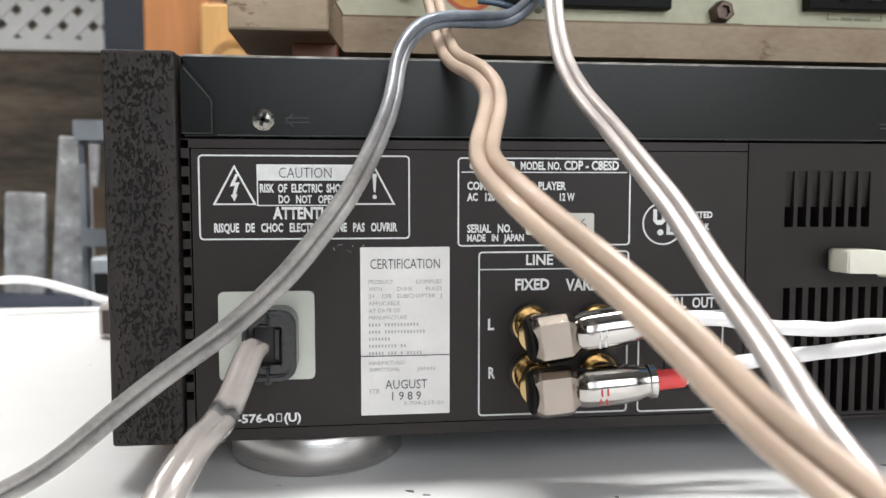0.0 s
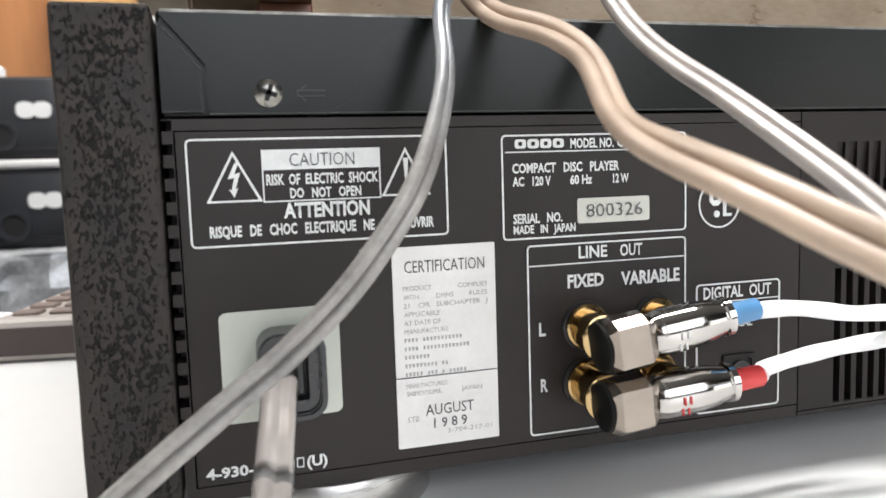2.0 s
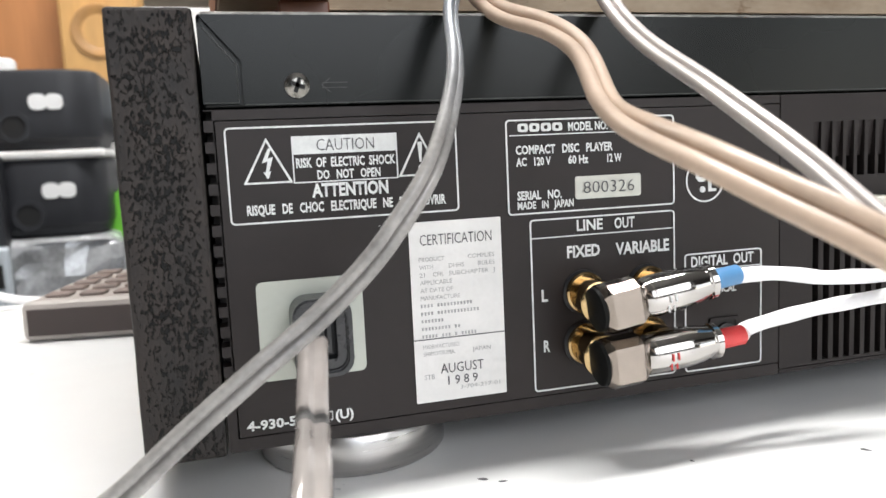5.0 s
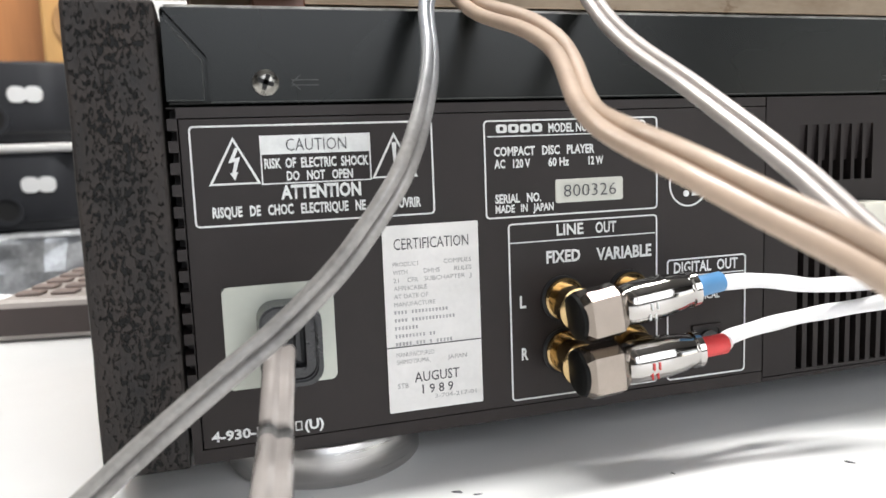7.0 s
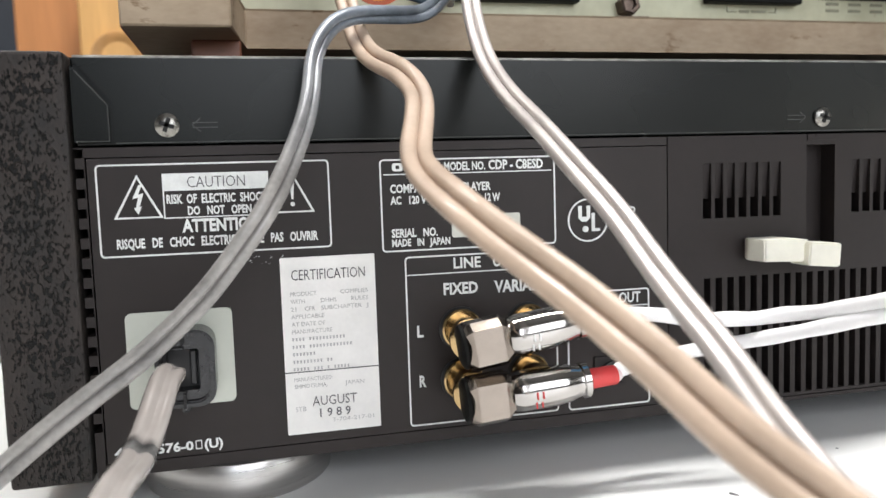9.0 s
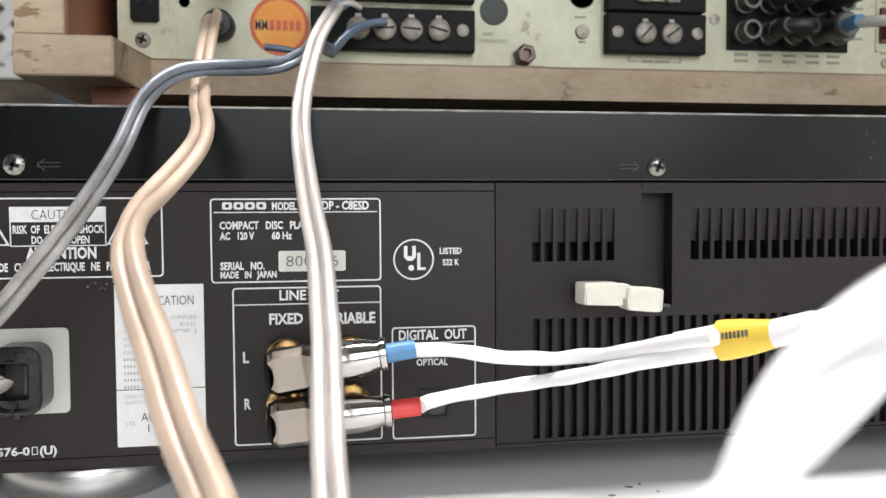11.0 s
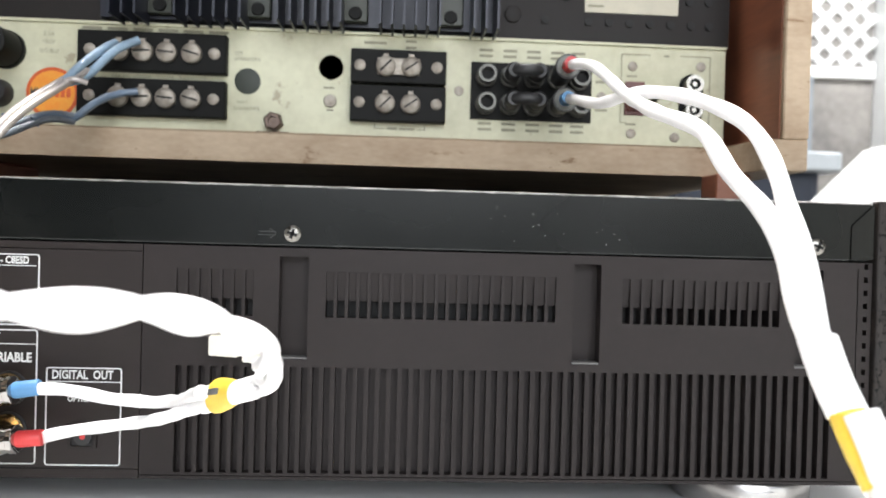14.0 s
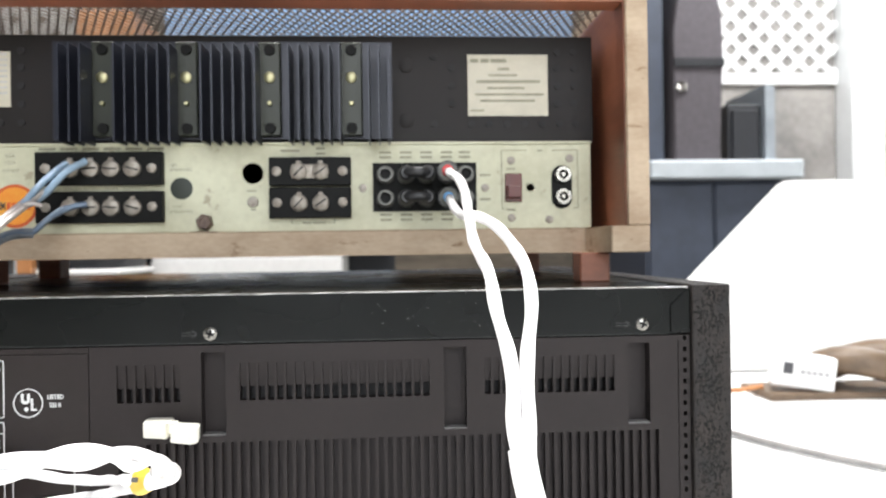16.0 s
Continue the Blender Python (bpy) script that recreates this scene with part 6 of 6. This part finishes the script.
# Shelves with white cartons and the pine speaker.
bk = thing("carton_shelf", (-0.05, 1.2, -0.13), "dark shelf holding pale cartons behind the speakers", "shelf")
part("shelf_board", B(-0.16, 0.30, 1.10, 1.35, 0.165, 0.215), SHELF, bk)
part("shelf_back", B(-0.16, 0.30, 1.35, 1.37, -0.134, 0.215), SPK_BLACK, bk)
part("shelf_side", B(-0.172, -0.160, 1.15, 1.37, -0.134, 0.215), SPK_BLACK, bk)
for z0, z1, x0, x1 in ((0.045, 0.075, -0.150, 0.2), (0.080, 0.125, -0.155, 0.2), (-0.134, 0.040, -0.10, 0.2)):
    solid("pale_carton", B(x0, x1, 1.12, 1.32, z0, z1, bevel=0.003), PAPER if z0 > 0 else SPK_BLACK, "pale carton stacked on the dark shelf" if z0 > 0 else "black carton standing under the shelf", "carton", group="cartons")
pb = thing("pine_speaker", (-0.16, 1.2, 0.215), "honey pine loudspeaker box with an amber cone", "loudspeaker")
part("box", B(-0.212, -0.100, 1.14, 1.34, 0.216, 0.400, bevel=0.004), YELLOW_WOOD, pb)
bm = bmesh.new()
lathe(bm, (-0.155, 1.1405, 0.300), (0, -1, 0), [(0, 0.042), (0.006, 0.040), (0.006, 0.033), (-0.010, 0.012), (-0.004, 0.010), (-0.002, 0.004)], 30)
part("cone", bm, CONE, pb, smooth=True)
ow = thing("orange_cabinet", (-0.3, 1.3, 0.2), "orange stained wooden cabinet", "cabinet")
part("carcass", B(-0.325, -0.213, 1.22, 1.40, 0.05, 0.62, bevel=0.004), ORANGE_WOOD, ow)
part("plinth", B(-0.320, -0.218, 1.24, 1.40, -0.1349, 0.05), SPK_BLACK, ow)
solid("white_carton", B(-0.098, 0.02, 1.16, 1.30, 0.216, 0.340, bevel=0.004), PAPER, "white printed cartons beside the pine speaker", "carton")
solid("partition_screen", B(-0.615, -0.45, 1.95, 2.0, -0.76, 1.65), WALL_DARK, "tall navy-grey partition screen", "screen")
for x, z, lean in ((-0.700, 0.085, 2.0), (-0.604, 0.205, 4.0)):
    bm = bmesh.new()
    box(bm, 0.0, 0.082, 0.0, 0.022, 0.0, z + 0.134, bevel=0.006, seg=2, m=pose(x, 1.50, -0.1345, -1.5, lean, 0))
    solid("wrapped_board", bm, BAG, "plastic-wrapped board standing on the low bench", "board", group="boards on the bench")
